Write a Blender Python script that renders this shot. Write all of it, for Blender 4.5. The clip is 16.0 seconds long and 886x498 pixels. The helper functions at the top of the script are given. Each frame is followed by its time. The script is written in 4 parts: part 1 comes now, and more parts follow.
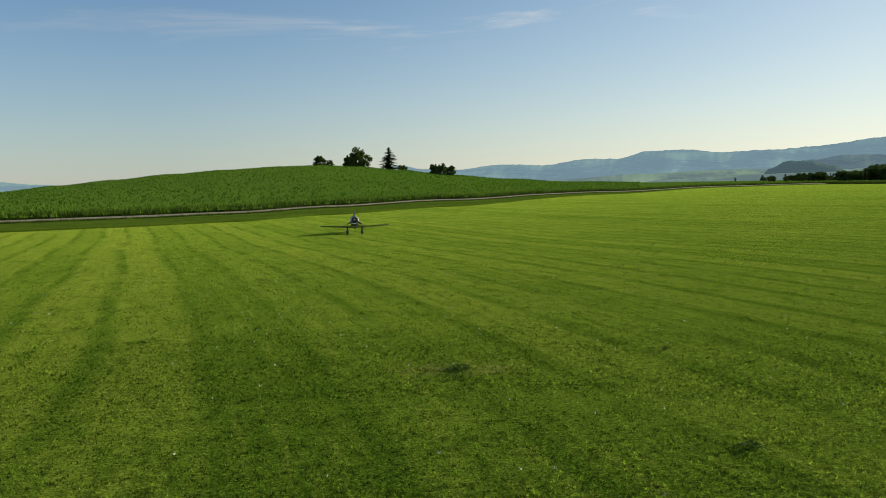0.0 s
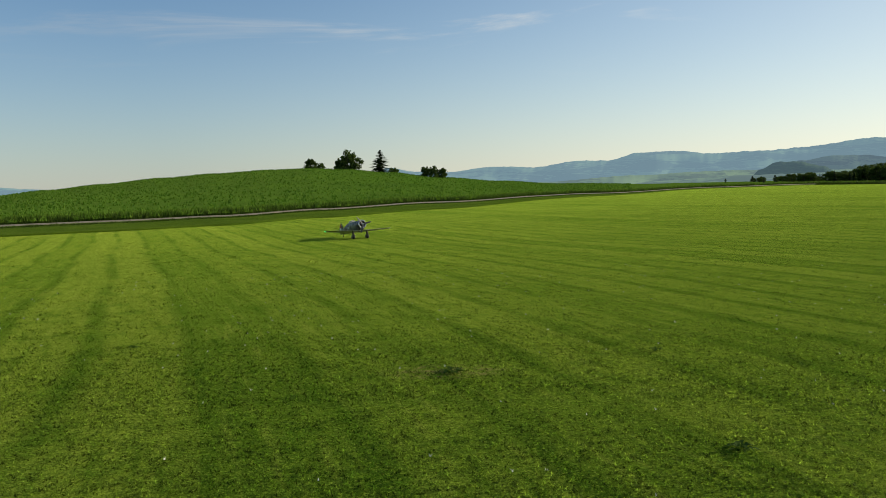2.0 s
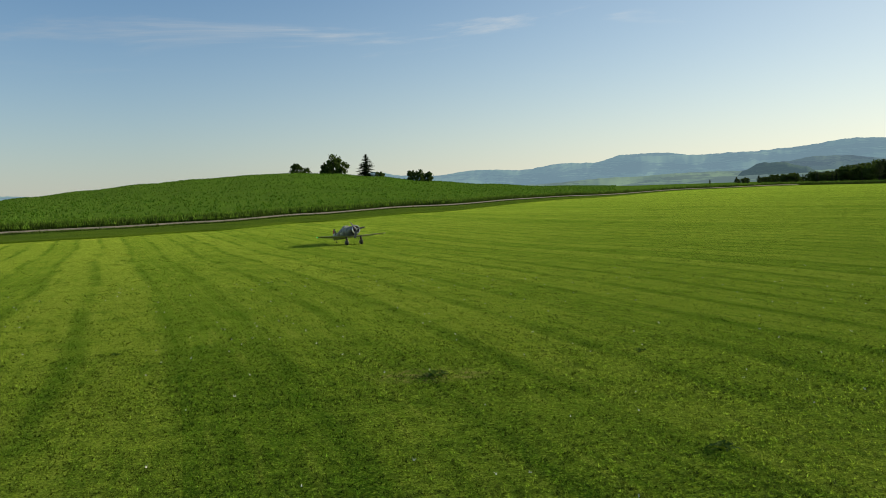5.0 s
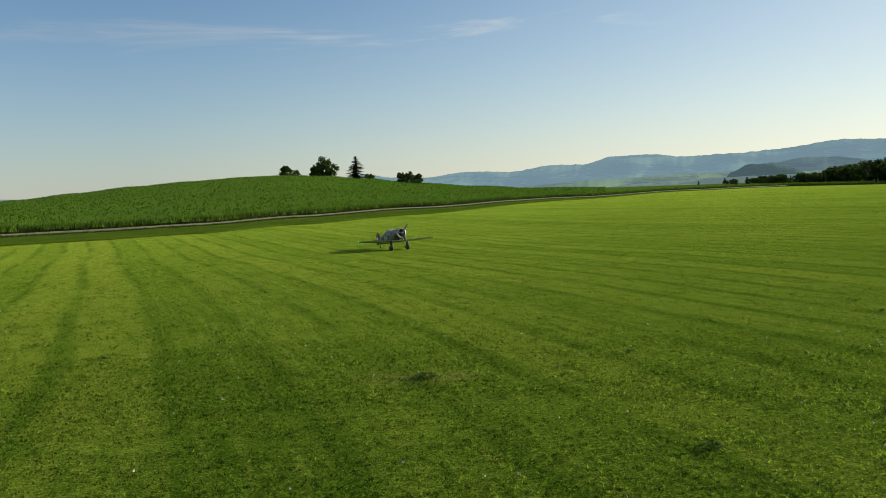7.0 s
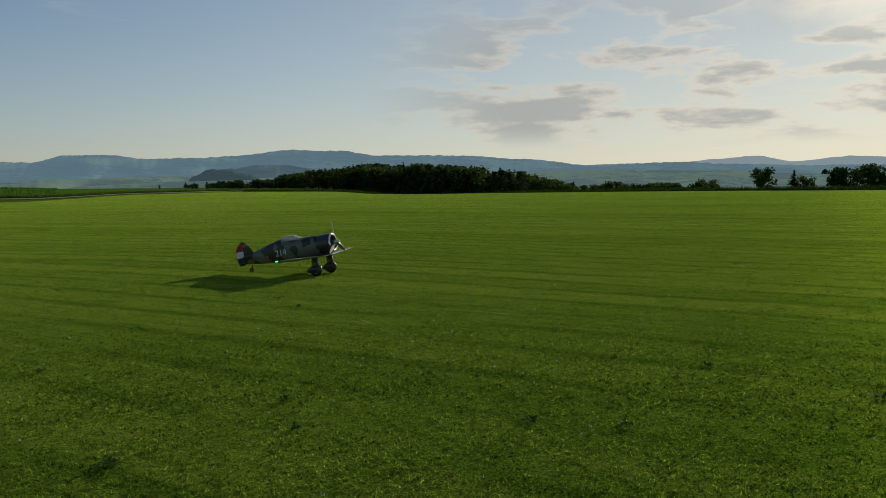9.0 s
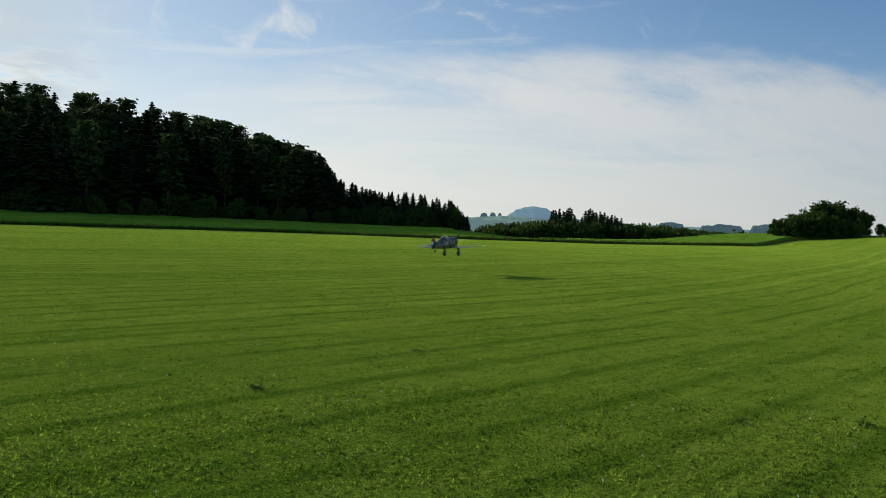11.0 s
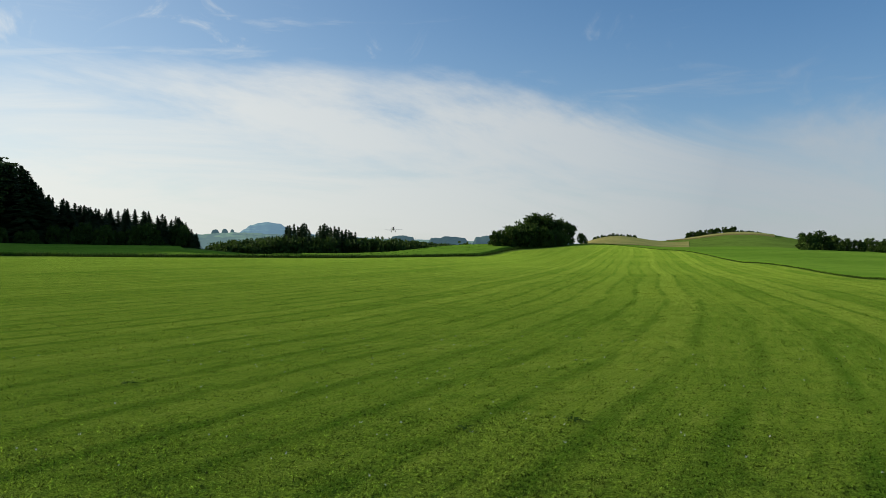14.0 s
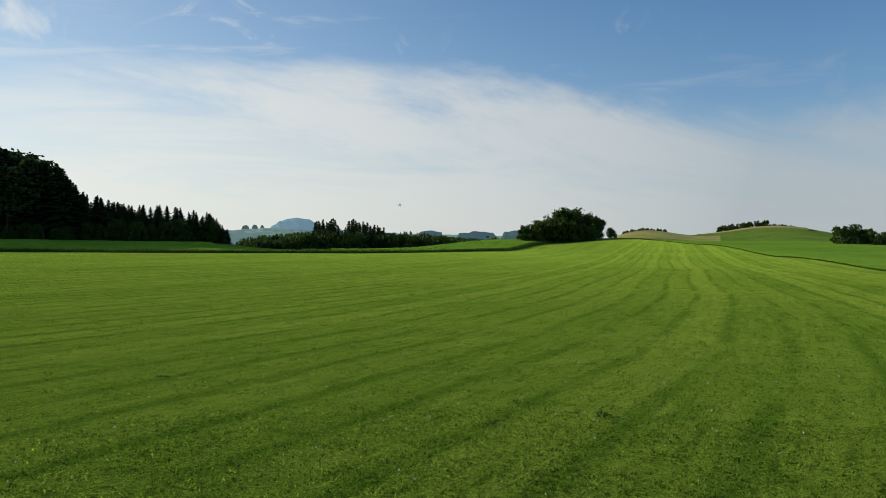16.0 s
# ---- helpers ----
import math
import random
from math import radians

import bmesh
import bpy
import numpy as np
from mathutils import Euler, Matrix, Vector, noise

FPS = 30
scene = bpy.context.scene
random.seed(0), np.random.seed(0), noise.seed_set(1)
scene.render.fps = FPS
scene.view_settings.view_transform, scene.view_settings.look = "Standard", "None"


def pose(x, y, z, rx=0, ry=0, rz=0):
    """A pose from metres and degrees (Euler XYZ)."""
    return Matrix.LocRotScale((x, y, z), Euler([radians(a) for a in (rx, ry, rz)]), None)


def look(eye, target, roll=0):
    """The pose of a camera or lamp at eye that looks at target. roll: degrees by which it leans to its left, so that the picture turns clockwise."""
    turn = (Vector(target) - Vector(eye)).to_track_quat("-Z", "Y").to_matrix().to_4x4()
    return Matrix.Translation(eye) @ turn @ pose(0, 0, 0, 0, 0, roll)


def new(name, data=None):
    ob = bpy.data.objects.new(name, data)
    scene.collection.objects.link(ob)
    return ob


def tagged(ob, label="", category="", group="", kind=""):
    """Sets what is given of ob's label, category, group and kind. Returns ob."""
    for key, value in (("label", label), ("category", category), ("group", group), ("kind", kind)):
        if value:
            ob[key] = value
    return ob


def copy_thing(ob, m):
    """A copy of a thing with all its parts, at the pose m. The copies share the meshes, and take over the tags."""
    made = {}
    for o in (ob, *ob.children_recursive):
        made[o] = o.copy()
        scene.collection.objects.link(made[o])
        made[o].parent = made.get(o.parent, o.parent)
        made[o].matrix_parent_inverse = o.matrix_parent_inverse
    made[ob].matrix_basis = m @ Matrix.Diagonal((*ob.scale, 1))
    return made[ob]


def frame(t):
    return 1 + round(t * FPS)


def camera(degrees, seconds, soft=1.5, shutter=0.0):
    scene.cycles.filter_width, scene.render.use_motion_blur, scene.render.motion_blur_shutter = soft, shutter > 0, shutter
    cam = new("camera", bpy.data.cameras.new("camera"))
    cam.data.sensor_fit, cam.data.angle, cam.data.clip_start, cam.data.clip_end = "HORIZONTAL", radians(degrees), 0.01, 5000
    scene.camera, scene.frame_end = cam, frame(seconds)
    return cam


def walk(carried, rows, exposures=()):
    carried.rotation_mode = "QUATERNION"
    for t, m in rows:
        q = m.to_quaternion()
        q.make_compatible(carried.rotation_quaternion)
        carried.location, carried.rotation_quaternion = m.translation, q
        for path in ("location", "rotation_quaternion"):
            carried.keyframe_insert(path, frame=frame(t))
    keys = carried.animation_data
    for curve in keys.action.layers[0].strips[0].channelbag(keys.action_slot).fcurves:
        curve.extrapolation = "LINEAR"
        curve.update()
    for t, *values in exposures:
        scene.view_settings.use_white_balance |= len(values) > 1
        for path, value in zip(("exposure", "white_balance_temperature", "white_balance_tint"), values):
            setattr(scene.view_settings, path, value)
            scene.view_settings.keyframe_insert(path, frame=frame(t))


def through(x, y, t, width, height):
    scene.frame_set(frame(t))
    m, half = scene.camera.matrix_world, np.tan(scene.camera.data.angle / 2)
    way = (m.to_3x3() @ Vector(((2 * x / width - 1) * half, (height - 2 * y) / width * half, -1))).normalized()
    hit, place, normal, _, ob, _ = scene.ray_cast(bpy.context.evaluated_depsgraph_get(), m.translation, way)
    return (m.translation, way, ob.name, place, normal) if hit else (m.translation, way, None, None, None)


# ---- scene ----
cam = camera(58.8, 16.0, soft=0.6)
PATH = [
    (0.0, pose(0.00, 0.00, 1.6, 85.47, 1.20, 0.00)),
    (1.0, pose(0.01, 0.00, 1.6, 85.54, 1.32, -0.31)),
    (2.0, pose(0.01, 0.00, 1.6, 85.63, 1.48, -0.62)),
    (3.0, pose(0.02, 0.00, 1.6, 85.69, 1.55, -0.94)),
    (4.0, pose(0.03, 0.00, 1.6, 85.78, 1.80, -1.22)),
    (6.5, pose(0.05, 0.00, 1.6, 85.95, 2.06, -2.05)),
    (7.0, pose(0.05, 0.00, 1.6, 85.97, 2.11, -2.35)),
    (7.5, pose(0.08, 0.00, 1.6, 85.87, 1.53, -5.86)),
    (8.0, pose(0.15, 0.00, 1.6, 85.67, 1.37, -12.19)),
    (8.3, pose(0.20, 0.00, 1.6, 85.35, 0.85, -17.97)),
    (8.5, pose(0.25, 0.00, 1.6, 85.23, 0.62, -22.86)),
    (9.0, pose(0.46, -0.05, 1.6, 85.27, 0.75, -40.00)),
    (9.2, pose(0.57, -0.08, 1.6, 85.46, 0.49, -48.87)),
    (9.4, pose(0.68, -0.12, 1.6, 85.68, 0.54, -58.47)),
    (9.5, pose(0.72, -0.14, 1.6, 85.91, 0.23, -63.40)),
    (9.8, pose(0.86, -0.22, 1.6, 86.55, -0.86, -78.57)),
    (10.0, pose(0.93, -0.28, 1.6, 86.83, -1.81, -88.59)),
    (10.2, pose(1.00, -0.35, 1.6, 87.18, -2.31, -98.41)),
    (10.7, pose(1.05, -0.45, 1.6, 88.0, -2.20, -117.5)),
    (11.2, pose(1.10, -0.56, 1.6, 88.9, -1.80, -129.2)),
    (11.7, pose(1.15, -0.68, 1.6, 89.6, -1.40, -137.2)),
    (12.3, pose(1.20, -0.80, 1.6, 90.17, -0.95, -142.96)),
    (12.5, pose(1.20, -0.80, 1.6, 90.15, -0.86, -143.47)),
    (13.0, pose(1.20, -0.80, 1.6, 90.09, -0.61, -144.06)),
    (13.5, pose(1.20, -0.80, 1.6, 90.06, -0.51, -144.25)),
    (14.0, pose(1.20, -0.80, 1.6, 90.06, -0.52, -144.27)),
    (14.5, pose(1.20, -0.80, 1.6, 89.99, -0.49, -144.12)),
    (15.0, pose(1.20, -0.80, 1.6, 89.84, -0.44, -143.38)),
    (15.5, pose(1.20, -0.80, 1.6, 89.78, -0.39, -142.70)),
    (16.0, pose(1.20, -0.80, 1.6, 89.68, -0.35, -142.21)),
]
walk(cam, PATH, exposures=[(0.0, 0.05, 7500, 8), (7.2, 0.05, 7500, 8), (8.3, -0.15, 7400, 9), (9.0, -0.7, 7100, 8), (9.4, -0.7, 6800, 8), (9.8, -0.55, 6800, 8), (10.2, -0.38, 6700, 8), (12.3, -0.06, 6600, 6), (16.0, -0.12, 6600, 6)])

# ---- light ----
SUN_AZ, SUN_EL = -72.0, 16.8        # heading as a turn to the left from +y, height in degrees


def way(az, el=0.0):
    a, e = radians(az), radians(el)
    return Vector((-math.sin(a) * math.cos(e), math.cos(a) * math.cos(e), math.sin(e)))


sun = new("sun", bpy.data.lights.new("sun", "SUN"))
sun.data.energy, sun.data.angle, sun.data.color = 4.7, radians(0.6), (1.0, 0.93, 0.80)
sun.matrix_basis = look((0, 0, 60), Vector((0, 0, 60)) - way(SUN_AZ, SUN_EL))


class Nodes:
    """Short calls for node trees."""

    def __init__(self, tree):
        self.t = tree

    def n(self, kind, **vals):
        nd = self.t.nodes.new(kind)
        for k, v in vals.items():
            if k == "op":
                nd.operation = v
            elif k == "blend":
                nd.blend_type = v
            elif k == "dtype":
                nd.data_type = v
        return nd

    def put(self, sock, v):
        if isinstance(v, bpy.types.NodeSocket):
            self.t.links.new(v, sock)
        else:
            sock.default_value = v

    def math(self, op, a, b=0.0, clamp=False):
        nd = self.n("ShaderNodeMath", op=op)
        nd.use_clamp = clamp
        self.put(nd.inputs[0], a)
        self.put(nd.inputs[1], b)
        return nd.outputs[0]

    def ramp(self, v, lo, hi, a=0.0, b=1.0):
        nd = self.n("ShaderNodeMapRange")
        nd.interpolation_type = "SMOOTHSTEP"
        for i, x in enumerate((v, lo, hi, a, b)):
            self.put(nd.inputs[i], x)
        return nd.outputs[0]

    def noise(self, vec, scale, detail=4.0, rough=0.55, dist=0.0):
        nd = self.n("ShaderNodeTexNoise")
        if vec is not None:
            self.put(nd.inputs["Vector"], vec)
        nd.inputs["Scale"].default_value, nd.inputs["Detail"].default_value = scale, detail
        nd.inputs["Roughness"].default_value, nd.inputs["Distortion"].default_value = rough, dist
        return nd.outputs["Fac"]

    def mix(self, fac, a, b, blend="MIX"):
        nd = self.n("ShaderNodeMix", dtype="RGBA")
        nd.blend_type = blend
        self.put(nd.inputs[0], fac)
        self.put(nd.inputs[6], a if isinstance(a, bpy.types.NodeSocket) else (*a, 1.0))
        self.put(nd.inputs[7], b if isinstance(b, bpy.types.NodeSocket) else (*b, 1.0))
        return nd.outputs[2]

    def xyz(self, x, y, z=0.0):
        nd = self.n("ShaderNodeCombineXYZ")
        for i, v in enumerate((x, y, z)):
            self.put(nd.inputs[i], v)
        return nd.outputs[0]

    def split(self, vec):
        nd = self.n("ShaderNodeSeparateXYZ")
        self.put(nd.inputs[0], vec)
        return nd.outputs

    def mapping(self, vec, scale, rot=(0, 0, 0)):
        nd = self.n("ShaderNodeMapping")
        self.put(nd.inputs["Vector"], vec)
        nd.inputs["Scale"].default_value = scale
        nd.inputs["Rotation"].default_value = rot
        return nd.outputs[0]


def make_world():
    w = bpy.data.worlds.new("sky")
    scene.world = w
    w.use_nodes = True
    w.node_tree.nodes.clear()
    N = Nodes(w.node_tree)
    sky = N.n("ShaderNodeTexSky")
    sky.sky_type, sky.sun_disc = "NISHITA", False
    sky.sun_elevation, sky.sun_rotation = radians(SUN_EL), radians(-SUN_AZ)
    sky.altitude, sky.air_density, sky.dust_density, sky.ozone_density = 550.0, 1.0, 0.35, 2.6
    d = N.n("ShaderNodeTexCoord").outputs["Generated"]
    x, y, z = N.split(d)
    el = N.math("MULTIPLY", N.math("ARCSINE", z), 57.29578)
    az = N.math("MULTIPLY", N.math("ARCTAN2", N.math("MULTIPLY", x, -1.0), y), 57.29578)
    # closeness to the sun
    sv = way(SUN_AZ, SUN_EL)
    dot = N.n("ShaderNodeVectorMath", op="DOT_PRODUCT")
    N.put(dot.inputs[0], d)
    dot.inputs[1].default_value = sv
    near = N.math("MAXIMUM", dot.outputs["Value"], 0.0)
    glow = N.math("POWER", near, 14.0)
    core = N.math("POWER", near, 220.0)
    # haze towards the horizon
    haze = N.math("POWER", N.math("SUBTRACT", 1.0, N.math("ABSOLUTE", z), clamp=True), 8.5)
    haze_col = N.mix(N.math("POWER", near, 1.2), (4.8, 4.95, 5.05), (11.4, 10.8, 9.8))
    blue = N.mix(1.0, sky.outputs[0], N.mix(near, (0.80, 1.14, 1.42), (1.12, 1.30, 1.42)), "MULTIPLY")
    blue = N.mix(N.math("MULTIPLY", N.math("POWER", near, 3.0), 0.6), blue, (7.0, 7.3, 7.4))
    base = N.mix(N.math("MULTIPLY", haze, 0.82), blue, haze_col)
    # high thin cloud, drawn out by the wind
    pl = N.math("ADD", N.math("MAXIMUM", z, 0.0), 0.12)
    px, py = N.math("DIVIDE", x, pl), N.math("DIVIDE", y, pl)
    flat = N.xyz(px, py, 0.0)
    c1 = N.noise(N.mapping(flat, (0.55, 0.3, 1), (0, 0, 0.5)), 1.2, 7.0, 0.62, 0.8)
    veil_az = N.math("ADD", N.ramp(az, -95.0, -118.0), N.math("MULTIPLY", N.ramp(az, 60.0, 150.0), 1.0), clamp=True)
    slope = N.math("MULTIPLY", N.math("ADD", az, 150.0), 0.03)
    top = N.math("ADD", N.math("ADD", 10.4, slope), N.math("MULTIPLY", N.math("SUBTRACT", c1, 0.5), 11.0))
    veil = N.math("MULTIPLY", N.ramp(N.math("SUBTRACT", top, el), -1.2, 2.6), N.ramp(c1, 0.34, 0.60, 0.55, 1.0))
    c3 = N.noise(N.mapping(N.xyz(az, el, 0.0), (0.11, 0.17, 1), (0, 0, 0.7)), 1.0, 7.0, 0.6, 1.4)
    wisps = N.math("MULTIPLY", N.ramp(c3, 0.56, 0.74), N.ramp(az, -152.0, -132.0, 0.25, 0.8))
    streaks = N.math("MULTIPLY", N.ramp(N.noise(N.xyz(N.math("MULTIPLY", az, 0.05), N.math("MULTIPLY", N.math("ADD", el, N.math("MULTIPLY", az, 0.05)), 0.42), 3.3), 1.0, 6.0, 0.6, 0.5), 0.55, 0.75), N.ramp(el, 7.0, 12.0, 0.0, 0.45))
    thin = N.math("MAXIMUM", N.math("MULTIPLY", N.math("MAXIMUM", veil, wisps), veil_az), streaks)
    veil_col = N.mix(N.math("POWER", near, 0.7), (4.9, 5.25, 5.8), (10.2, 10.0, 9.6))
    base = N.mix(N.math("MULTIPLY", thin, 0.80), base, veil_col)
    # heaped cloud round the sun: bright where thin, grey where deep
    def heap(sa, se, seed, detail=9.0):
        return N.noise(N.xyz(N.math("MULTIPLY", az, sa), N.math("MULTIPLY", el, se), seed), 1.0, detail, 0.56, 0.15)
    n2 = heap(0.12, 0.46, 5.2)
    n4 = heap(0.045, 0.075, 8.7, 7.0)
    where = N.math("MULTIPLY", N.ramp(az, -33.0, -46.0), N.ramp(az, -106.0, -92.0))
    low = N.math("MULTIPLY", N.ramp(el, 2.2, 4.0), N.ramp(el, 15.0, 8.0))
    cover = N.math("MULTIPLY", N.math("MULTIPLY", N.ramp(n2, 0.44, 0.54), where), low)
    deep = N.ramp(n2, 0.48, 0.60)
    edge_col = N.mix(glow, (9.2, 8.8, 8.2), (13.5, 12.8, 11.6))
    base = N.mix(N.math("MULTIPLY", cover, 0.85), base, N.mix(deep, edge_col, N.mix(glow, (5.6, 6.0, 6.4), (7.4, 7.7, 7.9))))
    high = N.math("MULTIPLY", N.math("MULTIPLY", N.ramp(n4, 0.46, 0.54), N.ramp(az, -56.0, -68.0)), N.ramp(el, 8.5, 11.5))
    high = N.math("MULTIPLY", high, N.ramp(az, -106.0, -92.0))
    base = N.mix(N.math("MULTIPLY", high, 0.85), base, N.mix(N.ramp(n4, 0.50, 0.64), edge_col, N.mix(glow, (5.8, 6.6, 7.4), (7.0, 7.9, 8.6))))
    # glare of the sun behind thin cloud
    add = N.n("ShaderNodeMix", dtype="RGBA")
    add.blend_type = "ADD"
    N.put(add.inputs[0], 1.0)
    N.put(add.inputs[6], base)
    N.put(add.inputs[7], N.mix(core, (0, 0, 0), (7.0, 6.5, 5.8)))
    bg = N.n("ShaderNodeBackground")
    N.put(bg.inputs["Color"], add.outputs[2])
    bg.inputs["Strength"].default_value = 0.1
    out = N.n("ShaderNodeOutputWorld")
    w.node_tree.links.new(bg.outputs[0], out.inputs[0])


make_world()


# ---- materials ----
def material(name, rough=0.8, metal=0.0, spec=0.3):
    m = bpy.data.materials.new(name)
    m.use_nodes = True
    N = Nodes(m.node_tree)
    b = m.node_tree.nodes["Principled BSDF"]
    b.inputs["Roughness"].default_value, b.inputs["Metallic"].default_value = rough, metal
    b.inputs["Specular IOR Level"].default_value = spec
    return m, N, b


def bump(N, b, height, strength=0.4, distance=0.02):
    nd = N.n("ShaderNodeBump")
    nd.inputs["Strength"].default_value, nd.inputs["Distance"].default_value = strength, distance
    N.put(nd.inputs["Height"], height)
    N.put(b.inputs["Normal"], nd.outputs[0])


def mat_two(name, c1, c2, scale, rough=0.7, metal=0.0, spec=0.3, fine=None, relief=0.0, space="Object"):
    """Two tones of one stuff, mixed at two scales."""
    m, N, b = material(name, rough, metal, spec)
    p = N.n("ShaderNodeTexCoord").outputs["Object"]
    a = N.noise(p, scale, 5.0, 0.6)
    f = N.noise(p, fine or scale * 9, 3.0, 0.6)
    k = N.ramp(N.math("ADD", N.math("MULTIPLY", a, 0.65), N.math("MULTIPLY", f, 0.35)), 0.36, 0.64)
    N.put(b.inputs["Base Color"], N.mix(k, c1, c2))
    N.put(b.inputs["Roughness"], N.ramp(f, 0.2, 0.8, max(rough - 0.08, 0.03), min(rough + 0.08, 1.0)))
    if relief:
        bump(N, b, f, relief, 0.02)
    return m


def lawn_tones(N):
    """Colour of the mown sward by place: the mower's lanes, lush and dry spots. Returns it with the position and two noises."""
    p = N.n("ShaderNodeNewGeometry").outputs["Position"]
    x, y, z = N.split(p)
    bend = N.math("MULTIPLY", N.math("TANH", N.math("DIVIDE", N.math("ADD", y, 8.0), 12.0)), -2.5)
    wob = N.math("MULTIPLY", N.noise(p, 0.05, 2.0), 1.5)
    s = N.math("ADD", N.math("ADD", N.math("MULTIPLY", x, 0.93), N.math("MULTIPLY", y, 0.37)), N.math("ADD", bend, wob))
    lane = N.math("DIVIDE", s, 1.0)
    fr = N.math("FRACT", lane)
    seam = N.math("ABSOLUTE", N.math("SUBTRACT", fr, 0.5))
    patchy = N.noise(p, 0.35, 3.0, 0.6)
    which = N.noise(N.xyz(N.math("FLOOR", N.math("ADD", lane, 400.0)), 0.0, 0.0), 0.83, 1.0)
    seam = N.math("MULTIPLY", N.ramp(seam, 0.30, 0.49), N.ramp(patchy, 0.32, 0.6))
    big = N.noise(p, 0.09, 4.0, 0.6)
    mid = N.noise(p, 1.6, 5.0, 0.65)
    drag = N.noise(N.xyz(N.math("MULTIPLY", s, 9.0), N.math("MULTIPLY", N.math("SUBTRACT", N.math("MULTIPLY", x, 0.36), N.math("MULTIPLY", y, 0.93)), 0.7), 0.0), 1.0, 4.0, 0.6)
    col = N.mix(N.ramp(big, 0.35, 0.65), (0.078, 0.140, 0.011), (0.118, 0.182, 0.016))
    col = N.mix(N.ramp(which, 0.42, 0.58, 0.0, 0.55), col, (0.170, 0.232, 0.024))
    col = N.mix(N.ramp(drag, 0.5, 0.72, 0.0, 0.5), col, (0.190, 0.242, 0.030))
    col = N.mix(N.ramp(drag, 0.48, 0.3, 0.0, 0.5), col, (0.040, 0.096, 0.006))
    col = N.mix(N.math("MULTIPLY", seam, 0.7), col, (0.038, 0.092, 0.006))
    col = N.mix(N.ramp(mid, 0.48, 0.72, 0.0, 0.5), col, (0.044, 0.108, 0.007))
    col = N.mix(1.0, col, (0.93, 0.95, 0.86), "MULTIPLY")
    return col, p, x, y, mid


def mat_lawn():
    """Mown grass: lanes, thatch, and gaps between the blades shaded in the colour."""
    m, N, b = material("mown_grass", 1.0, 0.0, 0.0)
    col, p, x, y, mid = lawn_tones(N)
    fine = N.noise(p, 42.0, 4.0, 0.75)
    tuft = N.noise(p, 9.0, 4.0, 0.7)
    far = col
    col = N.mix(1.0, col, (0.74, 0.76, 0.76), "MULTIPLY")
    # shade between tufts and blades painted near-black green, tips painted paler
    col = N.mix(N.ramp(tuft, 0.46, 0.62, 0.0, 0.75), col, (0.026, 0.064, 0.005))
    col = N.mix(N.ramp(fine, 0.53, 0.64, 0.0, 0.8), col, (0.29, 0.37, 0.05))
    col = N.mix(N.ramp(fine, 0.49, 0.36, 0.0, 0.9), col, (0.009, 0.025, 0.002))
    # a bare, brownish scuffed spot
    ex, ey = N.math("DIVIDE", N.math("SUBTRACT", x, 0.08), 0.62), N.math("DIVIDE", N.math("SUBTRACT", y, 6.8), 0.30)
    spot = N.math("ADD", N.math("MULTIPLY", ex, ex), N.math("MULTIPLY", ey, ey))
    col = N.mix(N.math("MULTIPLY", N.ramp(spot, 1.2, 0.3), N.ramp(tuft, 0.4, 0.6)), col, (0.20, 0.15, 0.06))
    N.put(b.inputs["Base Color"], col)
    b.inputs["Sheen Weight"].default_value, b.inputs["Sheen Roughness"].default_value = 0.60, 0.28
    N.put(b.inputs["Sheen Tint"], N.mix(1.0, far, (5.2, 4.8, 6.5), "MULTIPLY"))
    h = N.math("ADD", N.math("MULTIPLY", fine, 0.5), N.math("ADD", tuft, N.math("MULTIPLY", mid, 0.6)))
    bump(N, b, h, 0.9, 0.06)
    # light glancing along the blades
    gl = N.n("ShaderNodeBsdfAnisotropic")
    gl.inputs["Roughness"].default_value = 0.62
    N.put(gl.inputs["Color"], N.mix(1.0, far, (2.6, 2.5, 2.2), "MULTIPLY"))
    mx = N.n("ShaderNodeMixShader")
    mx.inputs[0].default_value = 0.035
    lk = m.node_tree.links
    lk.new(b.outputs[0], mx.inputs[1])
    lk.new(gl.outputs[0], mx.inputs[2])
    lk.new(mx.outputs[0], m.node_tree.nodes["Material Output"].inputs[0])
    return m


def mat_blades():
    """Single blades that take the tone of their place in the sward."""
    m, N, b = material("grass_blades", 0.7, 0.0, 0.06)
    col, p, x, y, mid = lawn_tones(N)
    r = N.n("ShaderNodeNewGeometry").outputs["Random Per Island"]
    k = N.math("ADD", 0.72, N.math("MULTIPLY", N.math("POWER", r, 2.0), 0.8))
    k = N.math("MULTIPLY", k, N.ramp(N.noise(p, 19.0, 4.0, 0.72), 0.41, 0.59, 0.40, 2.3))
    k = N.math("MULTIPLY", k, N.ramp(N.noise(p, 60.0, 2.0, 0.6), 0.38, 0.62, 0.65, 1.35))
    col = N.mix(1.0, col, N.xyz(k, k, N.math("MULTIPLY", k, 1.1)), "MULTIPLY")
    N.put(b.inputs["Base Color"], col)
    tr = N.n("ShaderNodeBsdfTranslucent")
    N.put(tr.inputs["Color"], col)
    mx = N.n("ShaderNodeMixShader")
    mx.inputs[0].default_value = 0.55
    lk = m.node_tree.links
    lk.new(b.outputs[0], mx.inputs[1])
    lk.new(tr.outputs[0], mx.inputs[2])
    lk.new(mx.outputs[0], m.node_tree.nodes["Material Output"].inputs[0])
    return m


